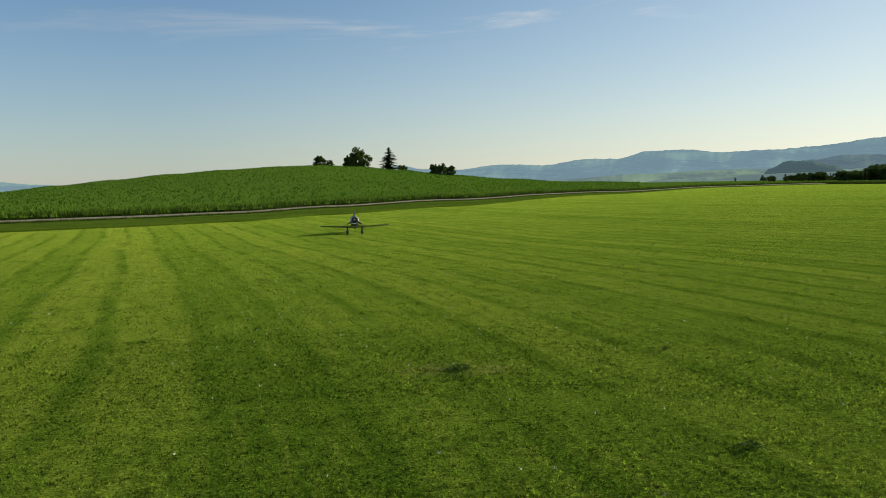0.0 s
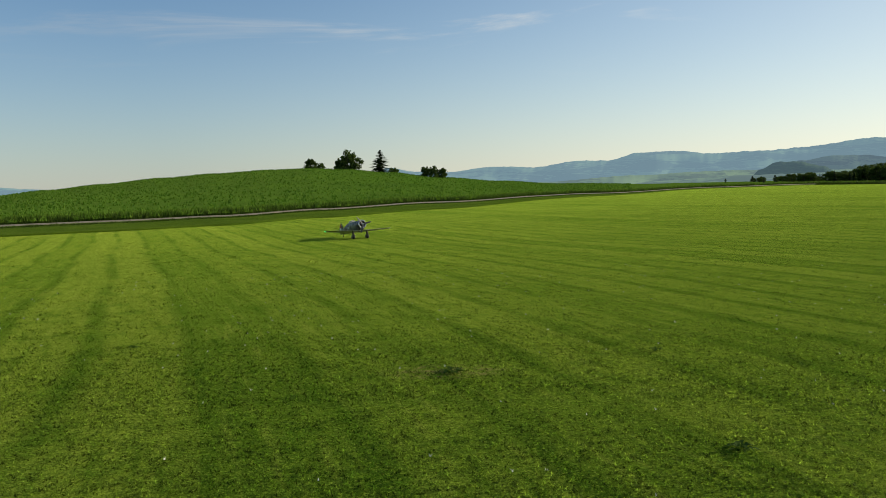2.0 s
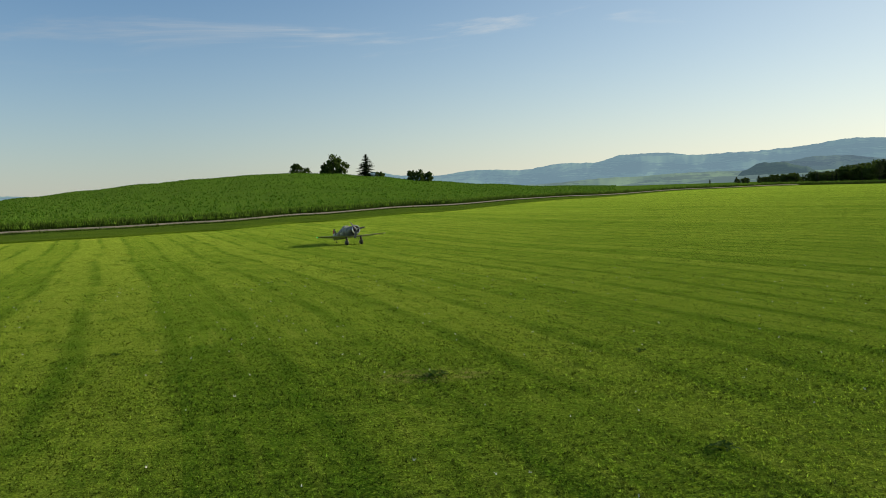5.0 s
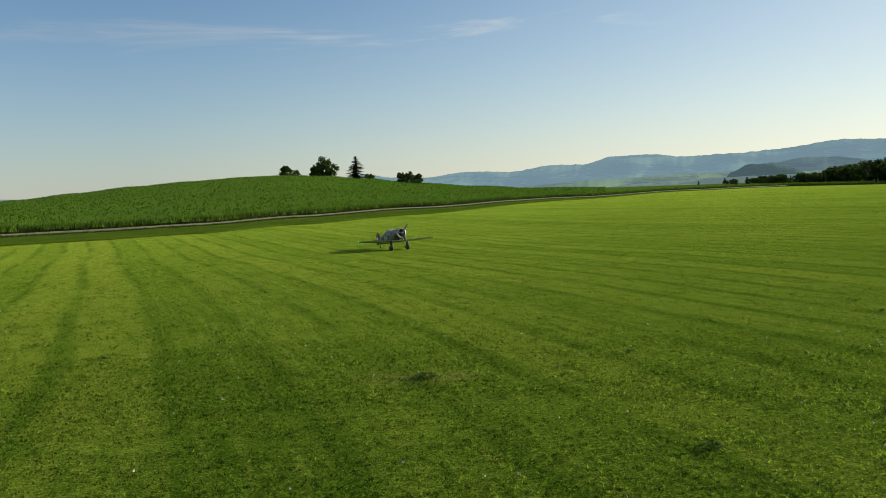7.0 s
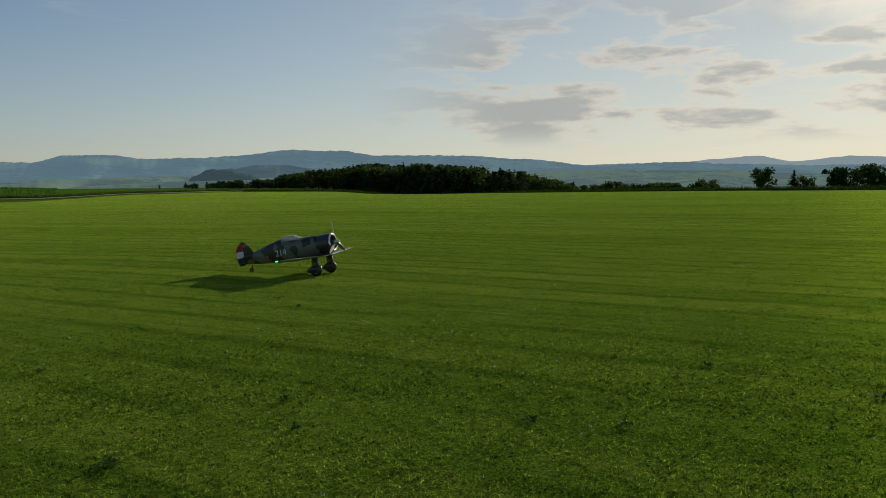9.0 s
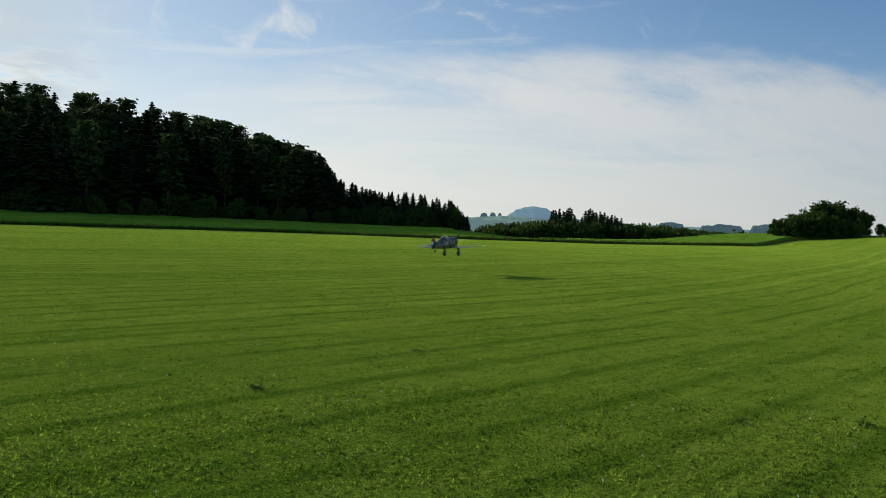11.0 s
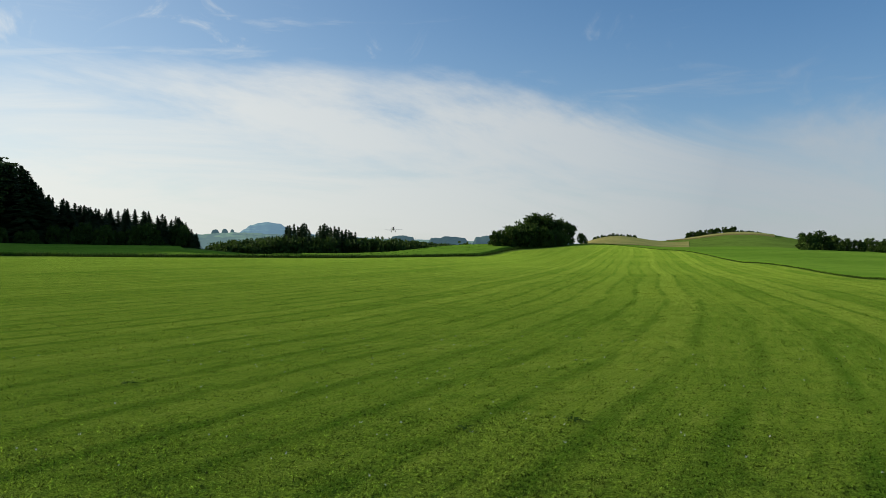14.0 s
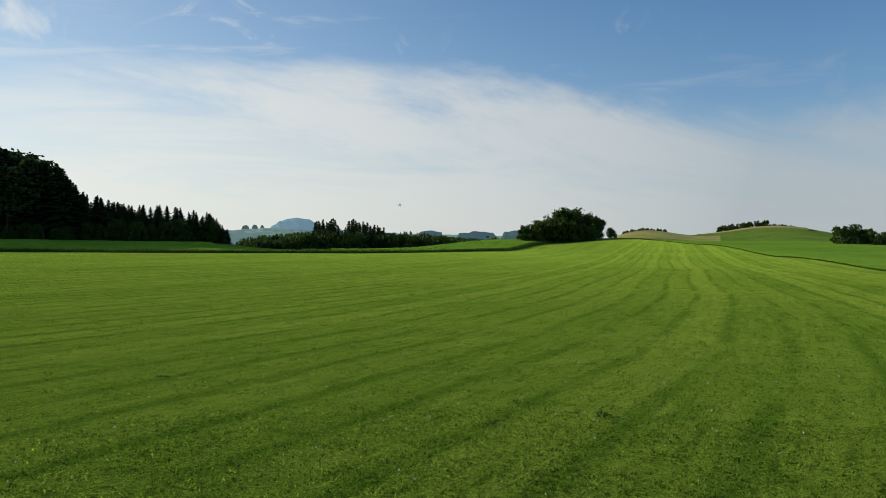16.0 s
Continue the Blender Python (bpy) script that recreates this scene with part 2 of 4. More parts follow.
def mat_meadow(name, c1, c2, scale=0.05, rows=0.0):
    m, N, b = material(name, 1.0, 0.0, 0.0)
    b.inputs["Sheen Weight"].default_value, b.inputs["Sheen Roughness"].default_value = 0.10, 0.5
    b.inputs["Sheen Tint"].default_value = (0.6, 0.85, 0.2, 1)
    p = N.n("ShaderNodeNewGeometry").outputs["Position"]
    a, f = N.noise(p, scale, 5.0, 0.6), N.noise(p, scale * 30, 4.0, 0.7)
    g = N.noise(p, scale * 8, 4.0, 0.6)
    col = N.mix(N.ramp(a, 0.35, 0.65), c1, c2)
    col = N.mix(N.ramp(f, 0.5, 0.8, 0.0, 0.6), col, tuple(v * 1.7 for v in c2))
    col = N.mix(N.ramp(g, 0.5, 0.3, 0.0, 0.5), col, tuple(v * 0.5 for v in c1))
    N.put(b.inputs["Base Color"], col)
    bump(N, b, N.math("ADD", f, g), 0.8, 0.25)
    return m


def mat_leaf(name, c1, c2, through=0.35):
    m, N, b = material(name, 0.75, 0.0, 0.1)
    r = N.n("ShaderNodeNewGeometry").outputs["Random Per Island"]
    o = N.n("ShaderNodeObjectInfo").outputs["Random"]
    k = N.math("ADD", N.math("MULTIPLY", r, 0.7), N.math("MULTIPLY", o, 0.3))
    col = N.mix(k, c1, c2)
    N.put(b.inputs["Base Color"], col)
    tr = N.n("ShaderNodeBsdfTranslucent")
    N.put(tr.inputs["Color"], col)
    mx = N.n("ShaderNodeMixShader")
    mx.inputs[0].default_value = through
    lk = m.node_tree.links
    lk.new(b.outputs[0], mx.inputs[1])
    lk.new(tr.outputs[0], mx.inputs[2])
    lk.new(mx.outputs[0], m.node_tree.nodes["Material Output"].inputs[0])
    return m


def mat_glow(name, col, strength):
    m, N, b = material(name, 0.3)
    b.inputs["Base Color"].default_value = (*col, 1)
    b.inputs["Emission Color"].default_value = (*col, 1)
    b.inputs["Emission Strength"].default_value = strength
    return m


def mat_far_haze(name, c1, c2, glow, strength, scale):
    """Far country; kilometres of bright air put into its colour and glow."""
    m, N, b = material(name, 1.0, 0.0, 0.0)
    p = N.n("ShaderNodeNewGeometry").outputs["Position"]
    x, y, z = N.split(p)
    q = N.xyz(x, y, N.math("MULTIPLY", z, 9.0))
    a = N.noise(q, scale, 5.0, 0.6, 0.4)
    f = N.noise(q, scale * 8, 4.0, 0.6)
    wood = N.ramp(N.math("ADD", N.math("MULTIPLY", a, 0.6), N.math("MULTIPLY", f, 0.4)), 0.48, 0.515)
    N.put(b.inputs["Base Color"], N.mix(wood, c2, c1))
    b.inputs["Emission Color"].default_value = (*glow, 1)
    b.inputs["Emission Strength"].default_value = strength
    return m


LAWN = mat_lawn()
MEADOW = mat_meadow("rough_meadow", (0.06, 0.11, 0.014), (0.10, 0.17, 0.022), 0.06)
CROP = mat_meadow("crop_leaves", (0.020, 0.078, 0.003), (0.034, 0.104, 0.004), 0.05)
FRESH = mat_meadow("fresh_crop", (0.085, 0.195, 0.010), (0.130, 0.250, 0.018), 0.05)
BANK = mat_meadow("long_grass", (0.040, 0.085, 0.005), (0.065, 0.115, 0.008), 0.15)
STUBBLE = mat_meadow("ripe_grain", (0.24, 0.20, 0.07), (0.32, 0.26, 0.10), 0.04)
VERGE = mat_leaf("verge_grass", (0.020, 0.045, 0.005), (0.075, 0.125, 0.015), 0.3)
CROP_LEAF = mat_leaf("crop_blades", (0.032, 0.110, 0.005), (0.150, 0.270, 0.030), 0.40)
GRASS = mat_blades()
GRAVEL = mat_two("track_gravel", (0.21, 0.18, 0.11), (0.31, 0.26, 0.17), 1.2, 0.9, relief=0.5)
BARK = mat_two("bark", (0.035, 0.028, 0.02), (0.07, 0.055, 0.04), 3.0, 0.9, relief=0.5)
BROAD = mat_leaf("broad_leaves", (0.028, 0.055, 0.010), (0.075, 0.120, 0.022), 0.3)
NEEDLE = mat_leaf("needles", (0.022, 0.044, 0.014), (0.056, 0.092, 0.028), 0.25)
PINE = mat_leaf("pine_needles", (0.026, 0.048, 0.014), (0.070, 0.100, 0.030), 0.25)


# ---- building blocks ----
def part(name, bm, mat, parent=None, label="", smooth=False):
    me = bpy.data.meshes.new(name)
    if smooth:
        for f in bm.faces:
            f.smooth = True
    bm.to_mesh(me)
    bm.free()
    for mm in (mat if isinstance(mat, (list, tuple)) else [mat]):
        me.materials.append(mm)
    ob = new(name, me)
    if parent:
        ob.parent = parent
    if label:
        tagged(ob, label)
    return ob


def mesh_of(name, verts, faces, mat, parent=None, label="", smooth=False):
    me = bpy.data.meshes.new(name)
    me.from_pydata([tuple(v) for v in verts], [], faces)
    if smooth:
        me.polygons.foreach_set("use_smooth", [True] * len(me.polygons))
    me.update()
    for mm in (mat if isinstance(mat, (list, tuple)) else [mat]):
        me.materials.append(mm)
    ob = new(name, me)
    if parent:
        ob.parent = parent
    if label:
        tagged(ob, label)
    return ob


def lerp_rows(rows, x):
    """Smooth table look-up; rows sorted by falling or rising first number."""
    rows = sorted(rows)
    if x <= rows[0][0]:
        return rows[0][1]
    for (a, u), (b, v) in zip(rows, rows[1:]):
        if x <= b:
            k = (x - a) / (b - a)
            k = k * k * (3 - 2 * k)
            return u + (v - u) * k
    return rows[-1][1]


def step(x, a, b):
    k = min(max((x - a) / (b - a), 0.0), 1.0)
    return k * k * (3 - 2 * k)


# ---- the lie of the land ----
# edge of the mown field: heading, distance
EDGE = [(-330, 57), (-300, 62), (-240, 60), (-200, 52), (-188, 48), (-178, 50), (-172, 56), (-165, 95), (-160, 150), (-156, 210), (-150, 200), (-146, 172),
        (-135, 135), (-124, 132), (-113, 140), (-99, 138), (-83, 128), (-67, 122), (-49, 140), (-36, 170),
        (-27, 190), (-20, 170), (-12, 125), (-0.7, 86), (8, 70), (15, 60), (22, 57), (30, 56)]
# crest of the crop-clad hill: heading, height
HILL = [(-40, 0), (-30, 0.6), (-22, 1.2), (-16, 1.4), (-9, 2.4), (-4.8, 4.0), (-0.7, 5.9), (3.4, 8.4), (6.2, 9.9), (9, 10.6),
        (11.5, 10.4), (15.3, 9.4), (19, 8.1), (22.7, 6.3), (26, 4.6), (29.5, 2.8), (36, 1.0), (45, 0)]
WOODED = [(-64, 0), (-69, 2), (-73, 8), (-78, 15), (-83, 19), (-90, 22), (-97, 22.5), (-104, 20), (-110, 15), (-114, 10), (-118, 4), (-122, 1), (-128, 0)]


def turn_of(x, y):
    a = math.degrees(math.atan2(-x, y))
    return a - 360 if a > 30 else a


def height(x, y):
    r = math.hypot(x, y)
    a = turn_of(x, y)
    h = -0.20 * step(r, 13, 28) * (step(a, -30, -8) if a > -180 else 1)                     # the strip's low end
    aw = a + 360 if a < -300 else a
    h += 1.7 * step(r, 138, 195) * step(a, -70, -80) * step(a, -132, -125)
    h += 0.94 * lerp_rows(HILL, aw) * math.exp(-((r - 300) / 125) ** 2) * step(r, 45, 130)
    h += lerp_rows(WOODED, a) * math.exp(-((min(r, 285) - 285) / 62) ** 2) * step(r, 175, 225)
    # the land falls away beyond the field, but for the hill
    fall = step(a, -32, -40) * step(a, -74, -66) * step(r, 125, 300)
    h -= 9.0 * fall
    h -= 14.0 * step(a, -125, -130) * step(a, -155, -146) * step(r, 190, 330)
    # the far end of the strip climbs
    h += 2.6 * step(a, -149, -156) * step(a, -190, -165) * step(r, 60, 200)
    h += 4.5 * math.exp(-((a + 147) / 7) ** 2) * math.exp(-((r - 225) / 28) ** 2)
    h += 6.0 * math.exp(-((a + 156.5) / 3.0) ** 2) * math.exp(-((r - 400) / 90) ** 2)
    h += 10.3 * math.exp(-((a + 165) / 5.2) ** 2) * math.exp(-((r - 480) / 120) ** 2)
    if r > 900:
        h -= 20.0 * step(r, 900, 2500)
    return h


def edge(a):
    return lerp_rows(EDGE, a)


def make_ground():
    na, inner, outer = 600, 46, 60
    verts, faces, mats = [(0, 0, height(0, 0.01))], [], []
    rings = [(k / inner) ** 1.6 for k in range(1, inner + 1)]
    for k in range(inner + outer):
        for i in range(na):
            a = -330 + 360 * i / na
            e = edge(a)
            r = e * rings[k] if k < inner else e * (4800 / e) ** ((k - inner + 1) / outer)
            w = way(a)
            x, y = w.x * r, w.y * r
            verts.append((x, y, height(x, y)))
    for i in range(na):
        faces.append((0, 1 + i, 1 + (i + 1) % na))
        mats.append(0)
    for k in range(inner + outer - 1):
        for i in range(na):
            j = (i + 1) % na
            b, c = 1 + k * na, 1 + (k + 1) * na
            faces.append((b + i, c + i, c + j, b + j))
            mats.append(0 if k < inner - 1 else 1)
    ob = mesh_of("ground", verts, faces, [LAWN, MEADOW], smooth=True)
    ob.data.polygons.foreach_set("material_index", mats)
    tagged(ob, "short mown green grass airstrip with mower lanes, running on into meadows", "grass field", kind="structure")


make_ground()


def sheet(name, a0, a1, near, far, lift, mat, na, nr, label, cat, power=1.0, kind="structure"):
    """A crop standing on the land between two distances, with its cut edge."""
    verts, faces = [], []
    for k in range(nr + 1):
        for i in range(na + 1):
            a = a0 + (a1 - a0) * i / na
            r0, r1 = near(a), far(a)
            r = r0 + (r1 - r0) * max(k - 1, 0) ** power / (nr - 1) ** power
            w = way(a)
            x, y = w.x * r, w.y * r
            up = -0.4 if k == 0 else lift * (0.85 + 0.3 * noise.noise((x * 0.8, y * 0.8, 0)))
            verts.append((x, y, height(x, y) + up))
    n = na + 1
    for k in range(nr):
        for i in range(na):
            q = (k * n + i, (k + 1) * n + i, (k + 1) * n + i + 1, k * n + i + 1)
            faces.append(q if a1 > a0 else q[::-1])
    ob = mesh_of(name, verts, faces, mat, smooth=True)
    return tagged(ob, label, cat, kind=kind)


# the farm track along the field and the crop beyond it
def track_near(a):
    return edge(a) * 1.03


def make_track():
    verts, faces = [], []
    n = 140
    for i in range(n + 1):
        a = 44 - 70 * i / n
        w = way(a)
        e = edge(a) if a <= 30 else 56 + (a - 30) * 0.6
        for k in range(5):
            r = e * 1.04 + (k / 4) * (1.3 + 0.022 * e)
            x, y = w.x * r, w.y * r
            verts.append((x, y, height(x, y) + (0.10, 0.16, 0.13, 0.16, 0.10)[k]))
    for i in range(n):
        for k in range(4):
            b, c = i * 5, (i + 1) * 5
            faces.append((b + k, b + k + 1, c + k + 1, c + k))
    tagged(mesh_of("farm_track", verts, faces, GRAVEL, smooth=True), "pale gravel farm track along the foot of the crop hill", "track", kind="structure")


make_track()
sheet("crop_field", 46, -31, lambda a: (edge(a) if a <= 30 else 56 + (a - 30) * 0.6) * 1.10 + 4.5, lambda a: 430, 0.38, CROP, 420, 90,
      "lush green young crop covering a gentle hill behind the track", "crop field", 1.5)
sheet("rough_bank", 45, -24, lambda a: (edge(a) if a <= 30 else 56 + (a - 30) * 0.6) * (0.79 + 0.215 * step(a, 4, -24)), lambda a: (edge(a) if a <= 30 else 56 + (a - 30) * 0.6) * 1.035, 0.05, BANK, 260, 8,
      "darker long grass bank between the airstrip and the track", "grass bank")
sheet("crop_strip", -72, -136, lambda a: edge(a) * 1.05 + 1, lambda a: 192 if a > -126 else edge(a) * 1.05 + 30, 0.35, FRESH, 200, 12,
      "bright green crop strip before the dark wood", "crop field")
sheet("crop_bank", -134, -150.6, lambda a: edge(a) * 1.04 + 1, lambda a: 235, 0.5, FRESH, 90, 16,
      "bright green leafy crop on a low bank past the strip", "crop field")
sheet("crop_level", -155.5, -196, lambda a: edge(a) * 1.03 + 1.0, lambda a: 300, 0.10, FRESH, 160, 40,
      "fresh green low crop beside the airstrip", "crop field", 1.4)
sheet("grain_patch", -153.6, -161.5, lambda a: 290, lambda a: 385, 0.12, STUBBLE, 30, 8, "small ripe tan grain field on a rise", "grain field")
sheet("grain_slope", -160.0, -167.0, lambda a: 418, lambda a: 448, 0.5, STUBBLE, 40, 8, "small ripe tan grain field on a slope", "grain field")


# ---- far hills ----
def ridge(name, r0, depth, crest, mat, label, rough, seed, foot=-40):
    """A far chain of hills: crest heights by heading, rounded slopes on both sides, uneven wooded top."""
    a0, a1 = crest[0][0], crest[-1][0]
    na, nr = int(abs(a1 - a0) * 16), 24
    verts, faces = [], []
    for i in range(na + 1):
        a = a0 + (a1 - a0) * i / na
        w = way(a)
        hz = lerp_rows(crest, a)
        hz += rough * 0.5 * noise.noise((a * 2.3, seed, 0))
        wood_top = r0 * 0.0009 * max(noise.noise((a * 1.7, seed, 11)) + 0.25, 0) * (0.6 + noise.noise((a * 16.0, seed, 7)))
        for k in range(nr + 1):
            u = -1 + 2 * k / nr
            r = r0 + depth * u + 0.25 * depth * noise.noise((a * 0.35, u * 2, seed))
            rise = math.cos(u * math.pi / 2) ** 0.8
            z = foot + (hz - foot) * rise + (wood_top + 0.28 * rough * noise.noise((a * 9.0, seed, 3))) * rise ** 12 + 0.10 * (hz - foot) * (1 - rise) * noise.noise((a * 0.5, u * 5, seed + 5))
            verts.append((w.x * r, w.y * r, z))
    m = nr + 1
    for i in range(na):
        for k in range(nr):
            faces.append((i * m + k, i * m + k + 1, (i + 1) * m + k + 1, (i + 1) * m + k))
    return tagged(mesh_of(name, verts, faces, mat, smooth=True), label, "hills", kind="structure")


def up(el, r):
    return 1.6 + r * math.tan(radians(el))


# blue haze of distance is put into these tones and an even emission
FAR_BLUE = mat_far_haze("far_hills", (0.03, 0.05, 0.05), (0.085, 0.135, 0.085), (0.19, 0.32, 0.44), 0.76, 0.003)
FARTHEST = mat_far_haze("farthest_hills", (0.07, 0.09, 0.11), (0.10, 0.13, 0.13), (0.36, 0.46, 0.55), 0.9, 0.002)
# valley and knolls: weaker haze, again in base colour and emission
MID_GREEN = mat_far_haze("valley_fields", (0.035, 0.06, 0.045), (0.11, 0.17, 0.08), (0.19, 0.29, 0.33), 0.60, 0.006)
KNOLL = mat_far_haze("wooded_knoll", (0.03, 0.05, 0.04), (0.05, 0.08, 0.05), (0.11, 0.19, 0.25), 0.48, 0.03)

# the shoulder's haze is put into its glow as well
KNOLL_FAR = mat_far_haze("wooded_shoulder", (0.03, 0.05, 0.05), (0.08, 0.12, 0.08), (0.15, 0.24, 0.33), 0.60, 0.01)

R1 = 3900
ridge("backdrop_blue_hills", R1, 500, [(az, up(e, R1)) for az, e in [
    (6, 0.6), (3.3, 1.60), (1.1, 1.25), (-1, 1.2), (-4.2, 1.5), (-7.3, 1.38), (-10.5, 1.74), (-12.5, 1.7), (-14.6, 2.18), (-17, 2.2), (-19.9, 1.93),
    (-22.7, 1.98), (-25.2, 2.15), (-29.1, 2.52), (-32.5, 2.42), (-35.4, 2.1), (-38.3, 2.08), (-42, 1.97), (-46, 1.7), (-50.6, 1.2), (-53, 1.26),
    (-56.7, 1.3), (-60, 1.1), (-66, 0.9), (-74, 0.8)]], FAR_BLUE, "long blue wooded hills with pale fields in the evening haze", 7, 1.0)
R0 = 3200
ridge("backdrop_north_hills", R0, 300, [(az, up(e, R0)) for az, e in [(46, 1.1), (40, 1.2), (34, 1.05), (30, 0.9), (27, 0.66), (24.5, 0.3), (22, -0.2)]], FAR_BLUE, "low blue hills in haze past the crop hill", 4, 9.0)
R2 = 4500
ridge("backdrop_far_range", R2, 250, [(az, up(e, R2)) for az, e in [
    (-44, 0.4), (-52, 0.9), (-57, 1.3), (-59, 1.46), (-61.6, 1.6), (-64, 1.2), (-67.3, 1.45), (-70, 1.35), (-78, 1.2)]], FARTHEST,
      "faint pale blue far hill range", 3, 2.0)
R3 = 1500
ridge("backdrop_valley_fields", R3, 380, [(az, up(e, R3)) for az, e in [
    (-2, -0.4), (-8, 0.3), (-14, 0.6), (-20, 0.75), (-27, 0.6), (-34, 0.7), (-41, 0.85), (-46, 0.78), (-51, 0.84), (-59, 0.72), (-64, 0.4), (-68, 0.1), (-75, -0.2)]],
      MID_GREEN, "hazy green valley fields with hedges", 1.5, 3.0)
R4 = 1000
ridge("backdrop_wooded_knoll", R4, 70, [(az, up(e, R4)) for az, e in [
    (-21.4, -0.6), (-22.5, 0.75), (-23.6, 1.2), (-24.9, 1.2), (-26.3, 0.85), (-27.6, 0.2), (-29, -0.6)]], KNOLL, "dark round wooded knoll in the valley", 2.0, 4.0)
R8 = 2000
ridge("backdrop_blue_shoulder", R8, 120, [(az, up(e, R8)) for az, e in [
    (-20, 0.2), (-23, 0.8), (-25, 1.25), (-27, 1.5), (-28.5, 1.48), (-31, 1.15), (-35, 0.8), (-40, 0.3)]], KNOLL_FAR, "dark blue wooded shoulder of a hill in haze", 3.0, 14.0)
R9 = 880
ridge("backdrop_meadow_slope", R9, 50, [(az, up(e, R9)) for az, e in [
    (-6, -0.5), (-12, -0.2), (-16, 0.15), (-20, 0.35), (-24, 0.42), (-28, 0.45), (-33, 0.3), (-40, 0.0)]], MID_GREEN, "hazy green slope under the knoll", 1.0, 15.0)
R5 = 2200
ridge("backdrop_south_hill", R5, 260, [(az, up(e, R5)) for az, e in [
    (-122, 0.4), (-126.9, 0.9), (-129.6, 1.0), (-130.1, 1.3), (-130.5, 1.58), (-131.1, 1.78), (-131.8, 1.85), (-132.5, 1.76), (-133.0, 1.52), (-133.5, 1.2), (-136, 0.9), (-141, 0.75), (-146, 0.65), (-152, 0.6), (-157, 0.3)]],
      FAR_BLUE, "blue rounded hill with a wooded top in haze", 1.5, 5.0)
R6 = 1300
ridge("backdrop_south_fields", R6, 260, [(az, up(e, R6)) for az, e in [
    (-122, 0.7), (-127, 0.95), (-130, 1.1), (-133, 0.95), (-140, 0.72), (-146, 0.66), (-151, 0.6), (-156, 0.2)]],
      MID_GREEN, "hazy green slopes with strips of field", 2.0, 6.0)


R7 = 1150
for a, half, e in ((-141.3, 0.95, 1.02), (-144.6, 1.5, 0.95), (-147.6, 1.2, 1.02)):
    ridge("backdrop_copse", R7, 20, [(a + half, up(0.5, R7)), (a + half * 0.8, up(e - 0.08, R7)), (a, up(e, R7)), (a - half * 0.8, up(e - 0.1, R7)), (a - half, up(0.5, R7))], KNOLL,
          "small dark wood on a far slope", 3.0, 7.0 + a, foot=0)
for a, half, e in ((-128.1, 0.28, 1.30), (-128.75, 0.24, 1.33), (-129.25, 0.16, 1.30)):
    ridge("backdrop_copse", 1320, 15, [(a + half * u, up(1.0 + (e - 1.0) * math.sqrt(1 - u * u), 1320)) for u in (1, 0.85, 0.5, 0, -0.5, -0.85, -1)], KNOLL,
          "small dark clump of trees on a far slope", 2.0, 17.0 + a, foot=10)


# ---- trees ----
def tube(verts, faces, p, q, r0, r1, n=6):
    p, q = Vector(p), Vector(q)
    d = (q - p).normalized()
    s = d.cross(Vector((0.3, 1, 0.1))).normalized()
    t = d.cross(s)
    b = len(verts)
    for c, r in ((p, r0), (q, r1)):
        for i in range(n):
            a = 2 * math.pi * i / n
            verts.append(c + (s * math.cos(a) + t * math.sin(a)) * r)
    for i in range(n):
        j = (i + 1) % n
        faces.append((b + i, b + j, b + n + j, b + n + i))


def leaf(verts, faces, c, size, rng):
    u = Vector((rng.gauss(0, 1), rng.gauss(0, 1), rng.gauss(0, 1))).normalized()
    v = u.orthogonal().normalized()
    v = Matrix.Rotation(rng.uniform(0, 6.28), 3, u) @ v
    w = u.cross(v)
    b = len(verts)
    verts += [c + v * size, c + w * size * 0.6 + u * size * 0.15, c - v * size * 0.9, c - w * size * 0.55]
    faces.append((b, b + 1, b + 2, b + 3))


def broadleaf(h, spread, seed, leaves, size, low=0.12, clumps=26, dome=False):
    """A broad-leaved tree: trunk, limbs, and a crown of leaf sprays with gaps."""
    rng = random.Random(seed)
    tv, tf, cv, cf = [], [], [], []
    tube(tv, tf, (0, 0, -0.6), (0.03 * h, 0, 0.45 * h), 0.035 * h, 0.022 * h, 8)
    tube(tv, tf, (0.03 * h, 0, 0.45 * h), (0, 0.02 * h, 0.85 * h), 0.022 * h, 0.006 * h, 6)
    for _ in range(clumps):
        a, k = rng.uniform(0, 6.283), rng.uniform(0, 1)
        z = h * (low + (0.88 - low) * k)
        prof = math.sin(math.pi * min(max((z / h - low * 0.6) / (1.04 - low * 0.6), 0), 1)) ** 0.65
        if dome:
            prof = math.sqrt(max(1 - (z / h) ** 2, 0.02))
        rr = spread * prof * rng.uniform(0.35, 1.0)
        c = Vector((math.cos(a) * rr, math.sin(a) * rr, z))
        if rng.random() < 0.5:
            tube(tv, tf, (0.02 * h, 0, min(z * 0.7, 0.7 * h)), c, 0.010 * h, 0.003 * h, 4)
        cr = h * rng.uniform(0.08, 0.17)
        for _ in range(leaves // clumps):
            d = Vector((rng.gauss(0, 0.55), rng.gauss(0, 0.55), rng.gauss(0, 0.42)))
            leaf(cv, cf, c + d * cr, size * rng.uniform(0.6, 1.3), rng)
    return tv, tf, cv, cf


